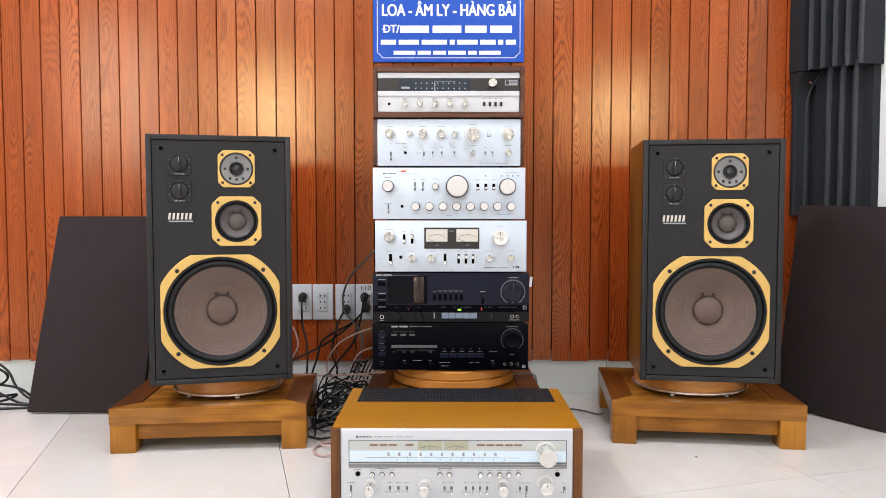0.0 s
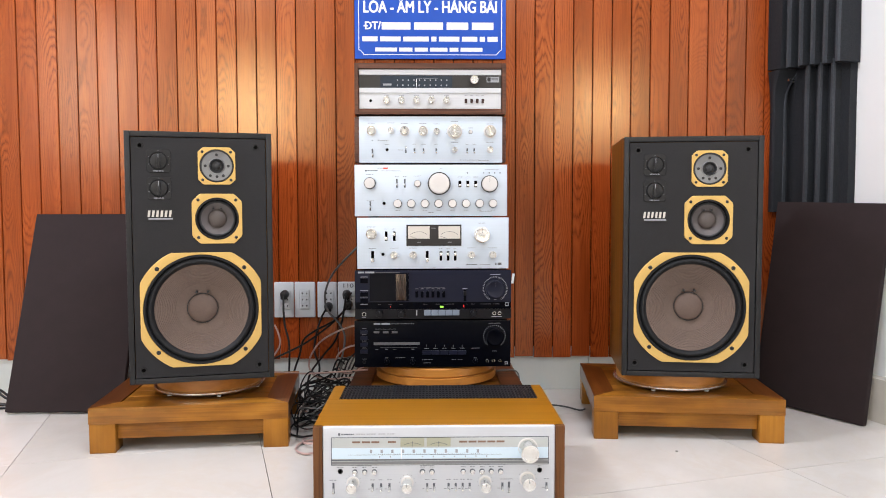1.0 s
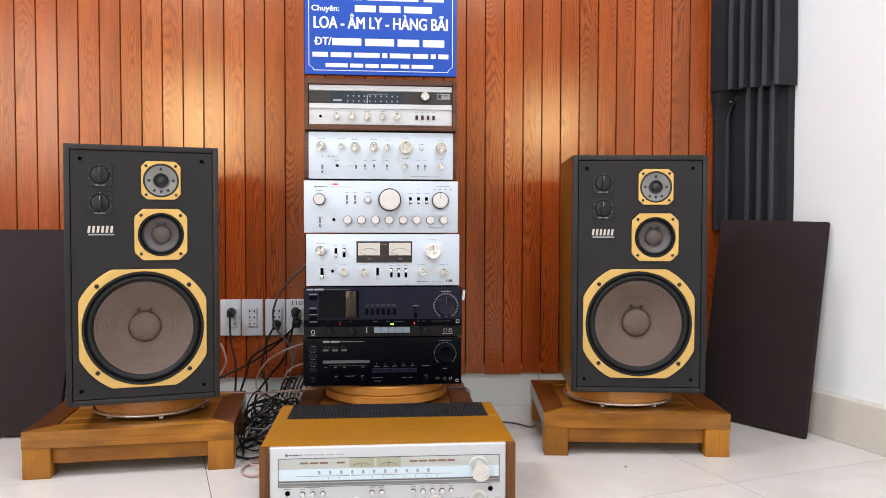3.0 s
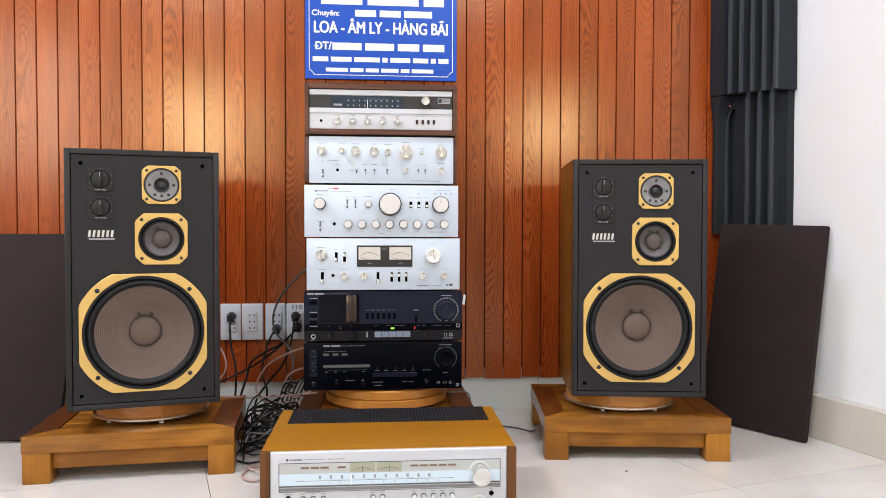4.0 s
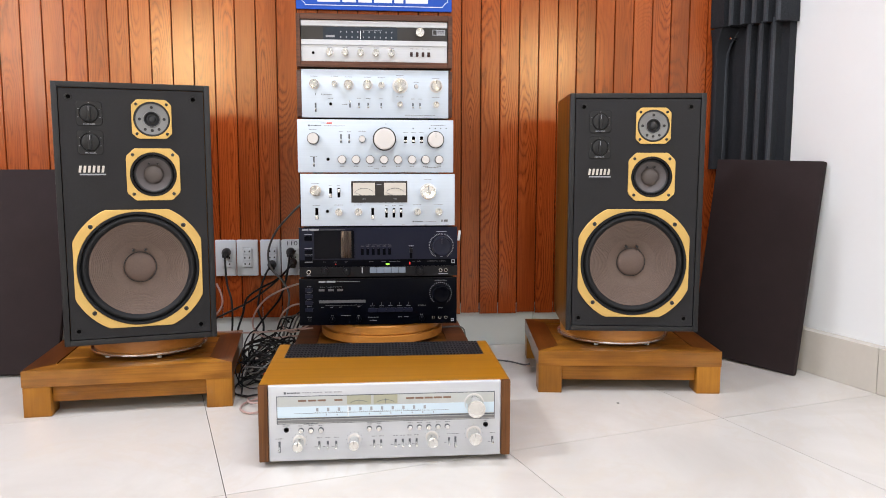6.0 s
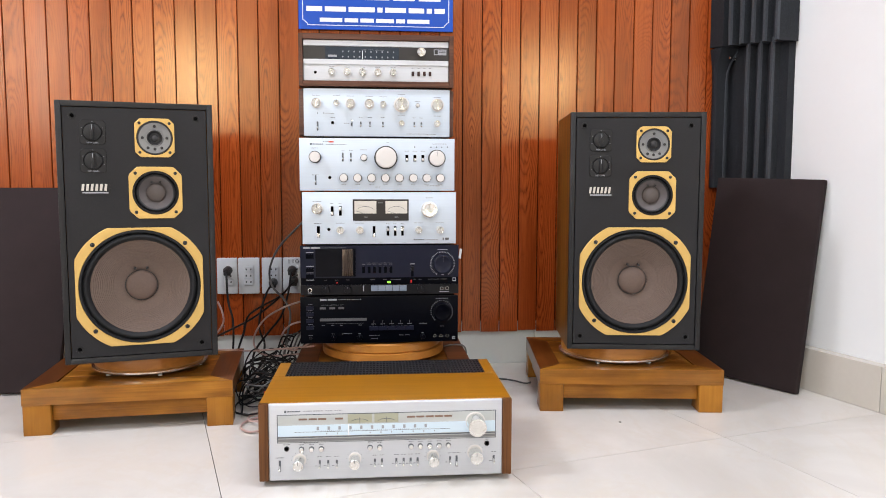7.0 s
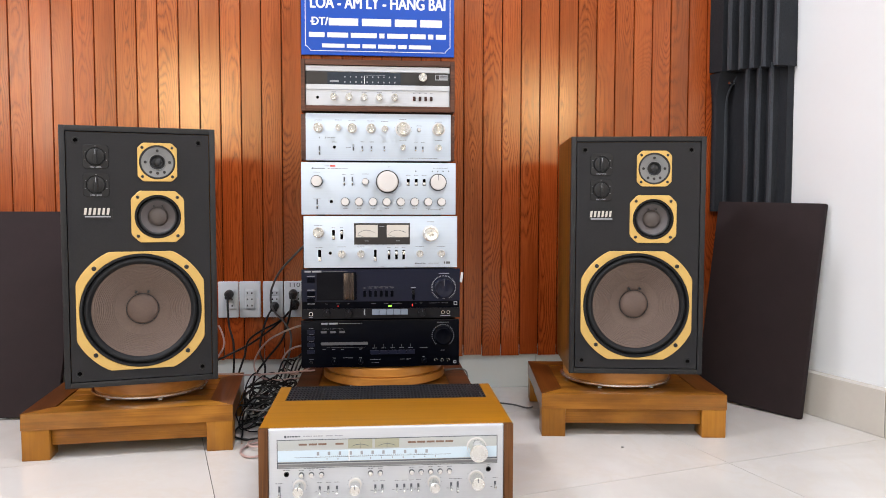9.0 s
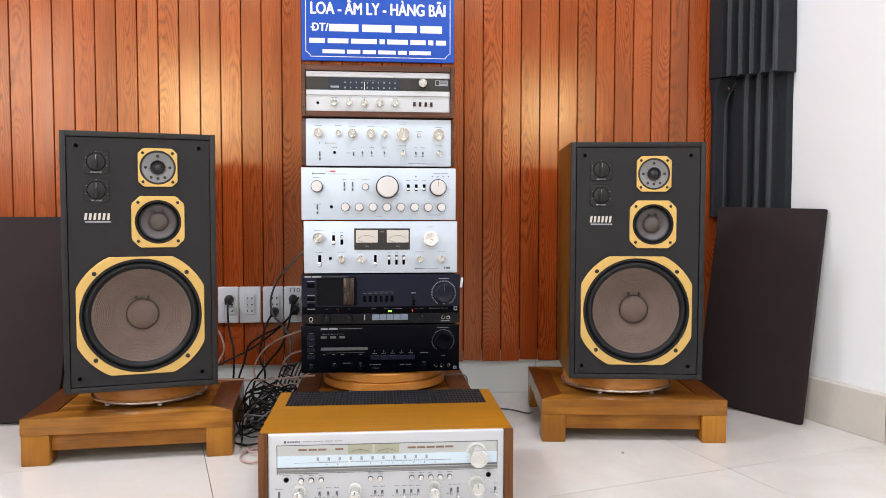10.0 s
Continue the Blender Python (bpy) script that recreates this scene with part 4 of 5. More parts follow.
def unit(name, x0, x1, z0, z1, label, group="stacked hi-fi units", y=2.08, depth=0.34, face=None, shell=None, inset=0.006, category="amplifier", foot=0.0):
    """A hi-fi unit: front plate, shell and feet; origin at the middle of its lower front edge."""
    w, h = x1 - x0, z1 - z0
    u = thing(name, pose((x0 + x1) / 2, y, z0), label, category, group)
    if face:
        part("front_panel", box(-w / 2, w / 2, 0, 0.006, foot, h, 0.0012), face, u)
    part("body", box(-w / 2 + inset, w / 2 - inset, 0.0065, depth, foot + 0.004, h - 0.003, 0.002), shell or M_JET, u)
    for sx in (-1, 1):
        for yy in (0.05, depth - 0.05):
            part("foot", lathe(((0, 0), (0.013, 0), (0.014, -0.002), (0.014, -foot - 0.004), (0, -foot - 0.004)), 20), M_RUBBER, u, "", pose(sx * (w / 2 - 0.05), yy, 0, 90) @ pose(0, 0, 0, 180))
    f = Face(u, w, h - foot, foot)
    if face == M_JET:
        f.ink = M_DIMINK
    return u, f


Z = [STAND_H + TT_H, 0.3155, 0.4575, 0.6045, 0.7515, 0.8885]      # undersides of the stacked units
# lower black amplifier
u, f = unit("amplifier", -0.199, 0.240, Z[0], Z[1] - 0.001, "black integrated amplifier with a large volume knob", face=M_JET, foot=0.006)
f.bar(0, 1, 0.0, 0.012, M_CHARCOAL, "trim", 0.001)
for v in (0.20, 0.33, 0.47, 0.62):
    f.bar(0.036, 0.084, v, v + 0.085, M_NAVY, "key", 0.0025, bevel=0.0006)
    f.legend(0.062, v - 0.035, 0.012)
f.knob(0.062, 0.885, 0.0045, 0.005, M_CHARCOAL, False)
f.legend(0.062, 0.825, 0.012)
f.bar(0.123, 0.165, 0.05, 0.085, M_PALEINK)
f.bar(0.172, 0.228, 0.05, 0.085, M_PALEINK)
f.legend(0.31, 0.068, 0.065)
f.legend(0.20, 0.18, 0.06, h=0.0008)
for uu in (0.140, 0.199, 0.256):
    f.bar(uu - 0.018, uu + 0.018, 0.225, 0.27, M_DIMKEY, "lamp_window", 0.0008)
f.bar(0.122, 0.416, 0.465, 0.525, M_DIMKEY, "display", 0.0008, label="dim grey display strip")
f.bar(0.16, 0.40, 0.575, 0.58, M_DIMKEY)
for uu in (0.143, 0.203, 0.258, 0.375):
    f.legend(uu, 0.615, 0.009)
for k in range(5):
    a = 0.433 + 0.057 * k
    f.bar(a, a + 0.054, 0.645, 0.735, M_NAVY, "key", 0.0028, bevel=0.0006)
    f.legend(a + 0.027, 0.60, 0.012)
    f.bar(a + 0.026, a + 0.029, 0.525, 0.575, M_DIMKEY)
f.legend(0.775, 0.60, 0.022)
for uu in (0.206, 0.371, 0.773):
    f.knob(uu, 0.875, 0.0075, 0.012, M_JET)
    f.legend(uu, 0.80, 0.008)
f.legend(0.29, 0.80, 0.026)
f.legend(0.465, 0.845, 0.03)
f.legend(0.465, 0.915, 0.02)
for uu in (0.635, 0.675):
    f.legend(uu, 0.845, 0.012)
f.knob(0.896, 0.345, 0.0255, 0.02, M_JET, False, label="large black volume knob")
f.ticks(0.896, 0.345, 0.0295, 27, -50, 230, M_PALEINK, 0.0024, 0.0009)
f.legend(0.896, 0.065, 0.034)
f.legend(0.896, 0.665, 0.012)
for uu in (0.850, 0.890, 0.930):
    f.jack(uu, 0.875, 0.0046, M_KNOB)
f.bar(0.963, 0.982, 0.895, 0.955, M_PALEINK, "mark")
f.bar(0.9665, 0.9785, 0.91, 0.94, M_JET, "mark", 0.0007)

# upper black amplifier: navy face, black lamp strip, charcoal lower strip
u, f = unit("amplifier", -0.197, 0.241, Z[1], Z[2] - 0.001, "navy black amplifier with green and red lamps", face=M_JET, foot=0.004)
f.bar(0.0, 1.0, 0.0, 0.655, M_NAVY, "upper_panel", 0.0018, label="navy panel")
f.bar(0.0, 1.0, 0.80, 1.0, M_CHARCOAL, "lower_panel", 0.0022, label="charcoal strip")
tilt = Matrix.Translation((0, -0.0018, 0))


for p in (f,):
    d = -0.0018
    smoke = p.bar(0.095, 0.345, 0.06, 0.625, M_SMOKE, "window", 0.0042, label="smoked window")
    x0, zt = p.xz(0.262, 0.06)
    x1, zb = p.xz(0.327, 0.625)
    part("bronze_strip", box(x0, x1, -0.0062, -0.0042, zb + 0.002, zt - 0.002, 0.0008), M_BRONZE, smoke, "bronze strip")
    p.bar(0.335, 0.345, 0.07, 0.615, M_JET, "edge", 0.006)
    p.bar(0.02, 0.06, 0.025, 0.06, M_PALEINK, out=0.0022)
    p.bar(0.066, 0.125, 0.025, 0.06, M_PALEINK, out=0.0022)
    x, z = p.xz(0.21, 0.045)
    part("print", box(x - 0.034, x + 0.034, -0.0022, -0.001, z - 0.0008, z + 0.0008), M_DIMKEY, u)
    for v in (0.14, 0.42, 0.55, 0.70):
        p.bar(0.035, 0.083, v - 0.012, v + 0.002, M_PALEINK, out=0.0022)
        if v < 0.6:
            p.bar(0.035, 0.083, v + 0.03, v + 0.12, M_JET, "key", 0.004, bevel=0.0006)
    for k in range(6):
        a = 0.395 + 0.0345 * k
        p.bar(a - 0.009, a + 0.009, 0.43, 0.56, M_JET, "key", 0.0045, bevel=0.0008)
        p.bar(a - 0.01, a + 0.01, 0.375, 0.388, M_DIMKEY, out=0.0022)
    p.bar(0.41, 0.575, 0.355, 0.36, M_DIMKEY, out=0.0022)
    p.bar(0.696, 0.712, 0.41, 0.64, M_JET, "slider_slot", 0.0024)
    p.bar(0.695, 0.713, 0.43, 0.52, M_CHARCOAL, "slider", 0.008, bevel=0.0008)
    p.bar(0.688, 0.72, 0.375, 0.39, M_PALEINK, out=0.0022)
    p.knob(0.897, 0.385, 0.0275, 0.022, M_NAVY, True, label="large navy volume knob")
    row = p.ticks(0.897, 0.385, 0.0315, 41, -60, 240, M_PALEINK, 0.0036, 0.0009)
    row.matrix_basis = tilt
    p.bar(0.865, 0.93, 0.085, 0.1, M_PALEINK, out=0.0022)
    p.bar(0.89, 0.905, 0.6, 0.612, M_PALEINK, out=0.0022)
    # lamp strip
    p.bar(0.543, 0.566, 0.735, 0.77, M_GREEN, "lamp", 0.0012, label="lit green lamp")
    p.bar(0.6935, 0.6985, 0.715, 0.765, M_RED, "lamp", 0.0012, label="lit red lamp")
    p.bar(0.2255, 0.2292, 0.738, 0.758, M_RED, "lamp", 0.0012, label="lit red lamp")
    for uu, ww in ((0.06, 0.02), (0.155, 0.008), (0.225, 0.01), (0.295, 0.008), (0.45, 0.012), (0.53, 0.012), (0.60, 0.03), (0.72, 0.006), (0.755, 0.01), (0.84, 0.03), (0.905, 0.018)):
        p.legend(uu, 0.70, ww, M_DIMKEY)
    p.bar(0.962, 0.984, 0.67, 0.745, M_PALEINK, "mark")
    p.bar(0.966, 0.98, 0.685, 0.73, M_JET, "mark", 0.0007)
    for k in range(5):
        a = 0.441 + 0.0457 * k
        p.bar(a, a + 0.0437, 0.815, 0.93, M_GREYKEY, "key", 0.0052, bevel=0.0008, label="blue-grey key")
    low = Face(u, f.w, f.h, f.z0, 0, -0.0022)
    low.ink = M_DIMINK
    for uu in (0.157, 0.295, 0.758):
        low.knob(uu, 0.885, 0.010, 0.016, M_CHARCOAL)
    p.bar(0.390, 0.397, 0.815, 0.93, M_PALEINK, out=0.0028)
    for uu in (0.892, 0.926):
        low.jack(uu, 0.89, 0.0052, M_KNOB)
    low.jack(0.058, 0.90, 0.0062, M_KNOB)
    p.bar(0.045, 0.07, 0.965, 0.975, M_PALEINK, out=0.0028)
    p.bar(0.875, 0.94, 0.955, 0.965, M_PALEINK, out=0.0028)
# a paper tag stuck at the side of the upper black amplifier
whole("paper_tag", box(0, 0.007, 0, 0.001, 0, 0.028, 0.0003, 1), M_PLASTIC, pose(0.2415, 2.0865, 0.418, 0, 8, 0), "small white paper tag stuck to the amplifier", "tag")

# amplifier with two meters
u, f = unit("amplifier", -0.190, 0.2335, Z[2], Z[3] - 0.001, "silver amplifier with two cream level meters", face=M_SILVER, foot=0.003)
f.bar(0.325, 0.688, 0.137, 0.55, M_DIALBAND, "meter_window", 0.0016, label="black meter window")
for a in (0.336, 0.537):
    mm = f.bar(a, a + 0.142, 0.17, 0.41, M_METER, "meter", 0.0024, label="cream meter card")
    x, z = f.xz(a + 0.071, 0.445)
    bm = bmesh.new()
    for k in range(18):
        t0, t1 = [radians(140 - 100 * q / 18) for q in (k, k + 1)]
        prism([(x + c * math.cos(t), z + s * math.sin(t)) for t, c, s in ((t0, 0.03, 0.024), (t1, 0.03, 0.024), (t1, 0.031, 0.025), (t0, 0.031, 0.025))], -0.0028, -0.0024, bm)
    part("scale", bm, M_INK, mm)
    part("needle", prism(((x - 0.026, z + 0.012), (x - 0.0255, z + 0.0128), (x - 0.006, z + 0.0056), (x - 0.007, z + 0.005)), -0.0032, -0.0026), M_INK, mm)
    f.bar(a + 0.06, a + 0.085, 0.475, 0.485, M_PALEINK, out=0.002)
f.bar(0.49, 0.52, 0.20, 0.21, M_PALEINK, out=0.002)
f.knob(0.096, 0.315, 0.0145, 0.018, skirt=0.001)
f.legend(0.096, 0.18, 0.024)
for uu, at in ((0.192, 0.25), (0.245, 0.72)):
    f.slot(uu, 0.36, 0.0075, 0.026, at)
    f.legend(uu, 0.22, 0.009)
f.knob(0.824, 0.34, 0.0215, 0.022, skirt=0.001, label="large spun aluminium knob")
f.legend(0.824, 0.11, 0.02)
f.slot(0.102, 0.76, 0.0085, 0.031, 0.2)
f.jack(0.170, 0.715, 0.0046, M_RUBBER)
for uu, r in ((0.244, 0.0105), (0.370, 0.0105), (0.754, 0.0098), (0.895, 0.0102)):
    f.knob(uu, 0.73, r, 0.015, skirt=0.0008)
    f.legend(uu, 0.595, 0.024)
f.slot(0.462, 0.76, 0.0075, 0.031, 0.18)
for uu in (0.552, 0.600, 0.647):
    f.slot(uu, 0.75, 0.007, 0.026, 0.7)
    f.legend(uu, 0.61, 0.01)
f.legend(0.10, 0.60, 0.02)
f.bar(0.722, 0.732, 0.905, 0.932, M_INK)
f.legend(0.765, 0.918, 0.024, M_INK, 0.0022)
f.legend(0.845, 0.918, 0.03)
f.bar(0.912, 0.92, 0.885, 0.93, M_DIMKEY)
f.bar(0.928, 0.953, 0.885, 0.93, M_DIMKEY)
for uu in (0.5, 0.65, 0.8, 0.94):
    f.bar(uu, uu + 0.02, 0.975, 0.98, M_PALEINK)

# amplifier with a row of round knobs
u, f = unit("amplifier", -0.1955, 0.229, Z[3], Z[4] - 0.001, "silver amplifier with one large satin volume knob", face=M_SILVER, foot=0.003)
f.bar(0.068, 0.08, 0.10, 0.13, M_INK)
f.legend(0.118, 0.115, 0.028, M_INK, 0.0024)
f.legend(0.235, 0.12, 0.056)
f.legend(0.168, 0.068, 0.015)
f.bar(0.186, 0.219, 0.055, 0.085, M_REDINK, label="red printed mark")
f.knob(0.100, 0.36, 0.0148, 0.016, M_KNOBFLAT, ringed=True, pointer=False)
f.legend(0.100, 0.19, 0.02)
for uu in (0.276, 0.328):
    f.toggle(uu, 0.36, 0.022)
    f.legend(uu, 0.23, 0.01)
f.knob(0.411, 0.367, 0.0086, 0.012, M_KNOBFLAT, ringed=True, pointer=False)
f.legend(0.411, 0.22, 0.02)
f.knob(0.553, 0.367, 0.029, 0.024, M_KNOBFLAT, ringed=True, pointer=False, label="large satin volume knob")
f.legend(0.565, 0.08, 0.006)
for uu in (0.689, 0.741, 0.793):
    f.slot(uu, 0.375, 0.008, 0.018, 0.3)
    f.legend(uu, 0.24, 0.012)
for uu in (0.739, 0.846, 0.882, 0.917, 0.953):
    x, z = f.xz(uu, 0.16)
    part("lamp", disc(0.0018, -0.001, 0, 0.0003, x, z, 12), M_INK, u)
f.legend(0.90, 0.10, 0.04)
f.knob(0.883, 0.375, 0.0215, 0.018, M_KNOBFLAT, ringed=True)
f.toggle(0.102, 0.80, 0.024)
f.legend(0.102, 0.70, 0.02)
f.jack(0.192, 0.75, 0.0046, M_RUBBER)
for k, uu in enumerate((0.281, 0.370, 0.460, 0.549, 0.640, 0.730, 0.818, 0.906)):
    f.knob(uu, 0.755, 0.0108, 0.014, M_KNOBFLAT, False, ringed=True)
    f.legend(uu, 0.885, 0.012)
f.legend(0.50, 0.93, 0.014)
f.legend(0.86, 0.905, 0.036)

# wood-cased amplifier
x0, x1 = -0.196, 0.2265
u, f = unit("amplifier", x0, x1, Z[4], Z[5] - 0.002, "silver amplifier in a walnut case with spun knobs", y=2.088, face=None, shell=M_CASE, inset=0.0, foot=0.003)
part("front_panel", box(-0.1973, 0.1997, -0.008, 0.0068, 0.004, 0.1325, 0.0012), M_SILVER, u, "brushed silver plate")
f = Face(u, 0.397, 0.1285, 0.004, 0.0012, -0.008)
for uu, v, r, sk in ((0.086, 0.31, 0.0118, 0.002), (0.223, 0.305, 0.0078, 0.001), (0.317, 0.317, 0.0118, 0.002), (0.446, 0.317, 0.0118, 0.002), (0.541, 0.325, 0.0088, 0.001), (0.667, 0.325, 0.0182, 0.003), (0.914, 0.325, 0.015, 0.003), (0.667, 0.718, 0.0074, 0.001), (0.914, 0.718, 0.0084, 0.001)):
    f.knob(uu, v, r, 0.017, skirt=sk)
    f.legend(uu, v - 0.16 if r < 0.017 else v - 0.21, 0.02)
f.button(0.778, 0.336, 0.0046, 0.005)
f.legend(0.778, 0.25, 0.014)
f.ticks(0.667, 0.325, 0.0225, 11, -40, 220, M_GREYINK, 0.0018, 0.0004)
for uu in (0.092, 0.135):
    f.bar(uu - 0.002, uu + 0.003, 0.505, 0.535, M_INK)
f.legend(0.175, 0.52, 0.022)
f.toggle(0.093, 0.79, 0.022)
f.jack(0.195, 0.718, 0.0044, M_RUBBER)
f.legend(0.195, 0.61, 0.012)
f.toggle(0.325, 0.72, 0.016, False)
for uu in (0.386, 0.449, 0.538, 0.755, 0.804):
    f.toggle(uu, 0.74, 0.012)
    f.legend(uu, 0.60, 0.01)
f.legend(0.29, 0.725, 0.014)
f.legend(0.45, 0.60, 0.012)
f.legend(0.765, 0.94, 0.05)
f.legend(0.87, 0.945, 0.03)

# receiver with a dial in a walnut case, on top of the stack
x0, x1, zb, zt = -0.193, 0.2245, Z[5], 1.0275
u = thing("tuner", pose((x0 + x1) / 2, 2.07, zb), "silver radio receiver with a dial, in a walnut case", "receiver", "stacked hi-fi units")
w, h = x1 - x0, zt - zb
part("case_side", box(-w / 2, -w / 2 + 0.011, 0, 0.33, 0.0, h, 0.001, 1), M_CASE, u)
part("case_side", box(w / 2 - 0.012, w / 2, 0, 0.33, 0.0, h, 0.001, 1), M_CASE, u)
part("case_top", box(-w / 2 + 0.011, w / 2 - 0.012, 0, 0.33, h - 0.015, h, 0.0008, 1), M_CASE, u)
part("case_bottom", box(-w / 2 + 0.011, w / 2 - 0.012, 0, 0.33, 0.0, 0.0145, 0.001, 1), M_CASE, u)
part("body", box(-w / 2 + 0.012, w / 2 - 0.013, 0.012, 0.325, 0.015, h - 0.016), M_JET, u)
fx0, fx1, fz0, fz1 = -w / 2 + 0.012, w / 2 - 0.013, 0.0155, h - 0.016
part("front_panel", box(fx0, fx1, 0.009, 0.0118, fz0, fz1, 0.0008, 1), M_SILVER2, u, "satin silver plate")
f = Face(u, fx1 - fx0, fz1 - fz0, fz0, (fx0 + fx1) / 2, 0.009)
f.bar(0.0, 1.0, 0.147, 0.47, M_DIALBAND, "dial_band", 0.0008, label="black dial band")
f.bar(0.15, 0.655, 0.16, 0.46, M_DIALBLUE, "dial_glass", 0.0016, label="blue-grey dial glass")
f.bar(0.0, 1.0, 0.47, 0.60, M_SILVER2, "ledge", 0.0035, label="silver ledge", bevel=0.001)
f.bar(0.0, 1.0, 0.0, 0.14, M_SILVER2, "ledge", 0.003, label="silver ledge", bevel=0.001)
for k in range(10):
    a = 0.27 + 0.0385 * k
    f.bar(a - 0.004, a + 0.004, 0.255, 0.29, M_PALEINK, out=0.002)
    f.bar(a - 0.005, a + 0.003, 0.385, 0.42, M_PALEINK, out=0.002)
f.bar(0.168, 0.228, 0.36, 0.41, M_PALEINK, out=0.002)
f.bar(0.402, 0.4055, 0.25, 0.455, M_WHITEINK, "dial_needle", 0.0026)
f.bar(0.40, 0.55, 0.225, 0.23, M_PALEINK, out=0.002)
f.knob(0.809, 0.277, 0.0122, 0.018, pointer=False)
f.bar(0.897, 0.985, 0.185, 0.325, M_PALEINK, "mark", 0.0014)
f.bar(0.902, 0.925, 0.20, 0.305, M_DIALBAND, "mark", 0.0018)
for v in (0.21, 0.25):
    f.bar(0.93, 0.978, v, v + 0.02, M_DIMKEY, "mark", 0.0018)
f.jack(0.081, 0.795, 0.0042, M_RUBBER)
for uu in (0.193, 0.298, 0.403, 0.508, 0.614):
    f.knob(uu, 0.785, 0.0098, 0.016, skirt=0.001)
    f.legend(uu, 0.655, 0.014)
for uu in (0.751, 0.791, 0.831, 0.870):
    f.bar(uu - 0.009, uu + 0.009, 0.745, 0.855, M_ROCKER, "rocker", 0.004, bevel=0.0008, label="dark red-brown rocker")
    f.legend(uu, 0.66, 0.007)

# ---- the large receiver on the floor ----
RW, RH, RD = 0.527, 0.164, 0.362
rec = thing("receiver", pose(0.029, 1.533, 0.012, 0, 0, -0.4), "silver stereo receiver with walnut cabinet and lit dial", "receiver")
cheek = 0.0195
for sx in (-1, 1):
    a, b = (-RW / 2, -RW / 2 + cheek) if sx < 0 else (RW / 2 - cheek, RW / 2)
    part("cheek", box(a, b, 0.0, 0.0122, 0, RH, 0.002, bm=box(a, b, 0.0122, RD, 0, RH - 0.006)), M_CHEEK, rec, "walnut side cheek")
part("front_panel", box(-RW / 2 + cheek + 0.0003, RW / 2 - cheek - 0.0003, 0.002, 0.012, 0.0, RH - 0.0005, 0.0035, 3), M_SILVER2, rec, "brushed silver front plate")
part("body", box(-RW / 2 + cheek + 0.0003, RW / 2 - cheek - 0.0003, 0.0125, RD - 0.002, 0.0, RH - 0.006), M_JET, rec)
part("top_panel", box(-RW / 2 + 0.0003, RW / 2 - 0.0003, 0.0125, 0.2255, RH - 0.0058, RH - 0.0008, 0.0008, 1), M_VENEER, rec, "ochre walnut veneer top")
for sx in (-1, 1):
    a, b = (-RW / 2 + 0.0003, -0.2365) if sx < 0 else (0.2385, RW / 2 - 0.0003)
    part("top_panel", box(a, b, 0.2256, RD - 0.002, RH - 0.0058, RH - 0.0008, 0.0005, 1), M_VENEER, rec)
vent = part("vent", box(-0.2362, 0.2382, 0.2258, RD - 0.002, RH - 0.0058, RH - 0.0042), M_HOLE, rec, "black slotted vent grille")
bm = bmesh.new()
vx0, vx1, vy0, vy1 = -0.2362, 0.2382, 0.2258, RD - 0.002
rows, cols = 7, 58
dy, dx = (vy1 - vy0) / rows, (vx1 - vx0) / cols
for k in range(rows + 1):
    y = vy0 + k * dy
    box(vx0, vx1, max(vy0, y - 0.0032), min(vy1, y + 0.0032), RH - 0.0042, RH - 0.0006, bm=bm)
for k in range(cols + 1):
    x = vx0 + k * dx
    for j in range(rows):
        box(max(vx0, x - 0.0013), min(vx1, x + 0.0013), vy0 + j * dy + 0.0032, vy0 + (j + 1) * dy - 0.0032, RH - 0.0042, RH - 0.0008, bm=bm)
part("slotted_plate", bm, M_VENT, vent)
for sx in (-1, 1):
    for y in (0.04, RD - 0.05):
        part("foot", lathe(((0, 0.0), (0.016, 0.0), (0.017, -0.003), (0.017, -0.012), (0, -0.012)), 20), M_RUBBER, rec, "", pose(sx * 0.2, y, 0, 90) @ pose(0, 0, 0, 180))
f = Face(rec, RW - 2 * cheek, RH - 0.002, 0.001, 0, 0.002)
f.bar(0.068, 0.077, 0.085, 0.115, M_INK)
f.legend(0.108, 0.10, 0.026, M_INK, 0.0026)
for uu, ww in ((0.165, 0.018), (0.21, 0.02), (0.255, 0.014), (0.295, 0.016)):
    f.legend(uu, 0.098, ww, M_PALEINK, 0.002)
# dial: recess frame, plate, lit strip, glass
fr = f.bar(0.037, 0.971, 0.140, 0.508, M_INK, "dial_frame", 0.0008, label="recessed dial window")
f.bar(0.0405, 0.9675, 0.148, 0.500, M_DIALGREY, "dial_plate", 0.0014, label="pale dial plate")
f.bar(0.0405, 0.9675, 0.278, 0.420, M_DIALLIT, "lit_strip", 0.0020, label="lit bluish dial strip")
f.bar(0.0405, 0.9675, 0.428, 0.442, M_INK, "rail", 0.0022)
f.bar(0.0405, 0.9675, 0.455, 0.490, M_STEEL, "rail", 0.0026)
for k in range(11):
    a = 0.208 + 0.0458 * k
    f.bar(a - 0.005, a + 0.005, 0.300, 0.345, M_PALEINK, "numeral", 0.0023)
    if k != 3:
        f.bar(a + 0.0375 - 0.002, a + 0.0375 + 0.002, 0.383, 0.403, M_PALEINK, "numeral", 0.0023)
f.bar(0.11, 0.77, 0.366, 0.370, M_DIMKEY, "scale_line", 0.0022)
for k in range(60):
    a = 0.2 + 0.48 * k / 59
    f.bar(a - 0.0005, a + 0.0005, 0.352, 0.366, M_DIMKEY, "scale_tick", 0.0022)
f.bar(0.336, 0.340, 0.28, 0.425, M_WHITEINK, "dial_needle", 0.0028)
f.legend(0.135, 0.345, 0.012)
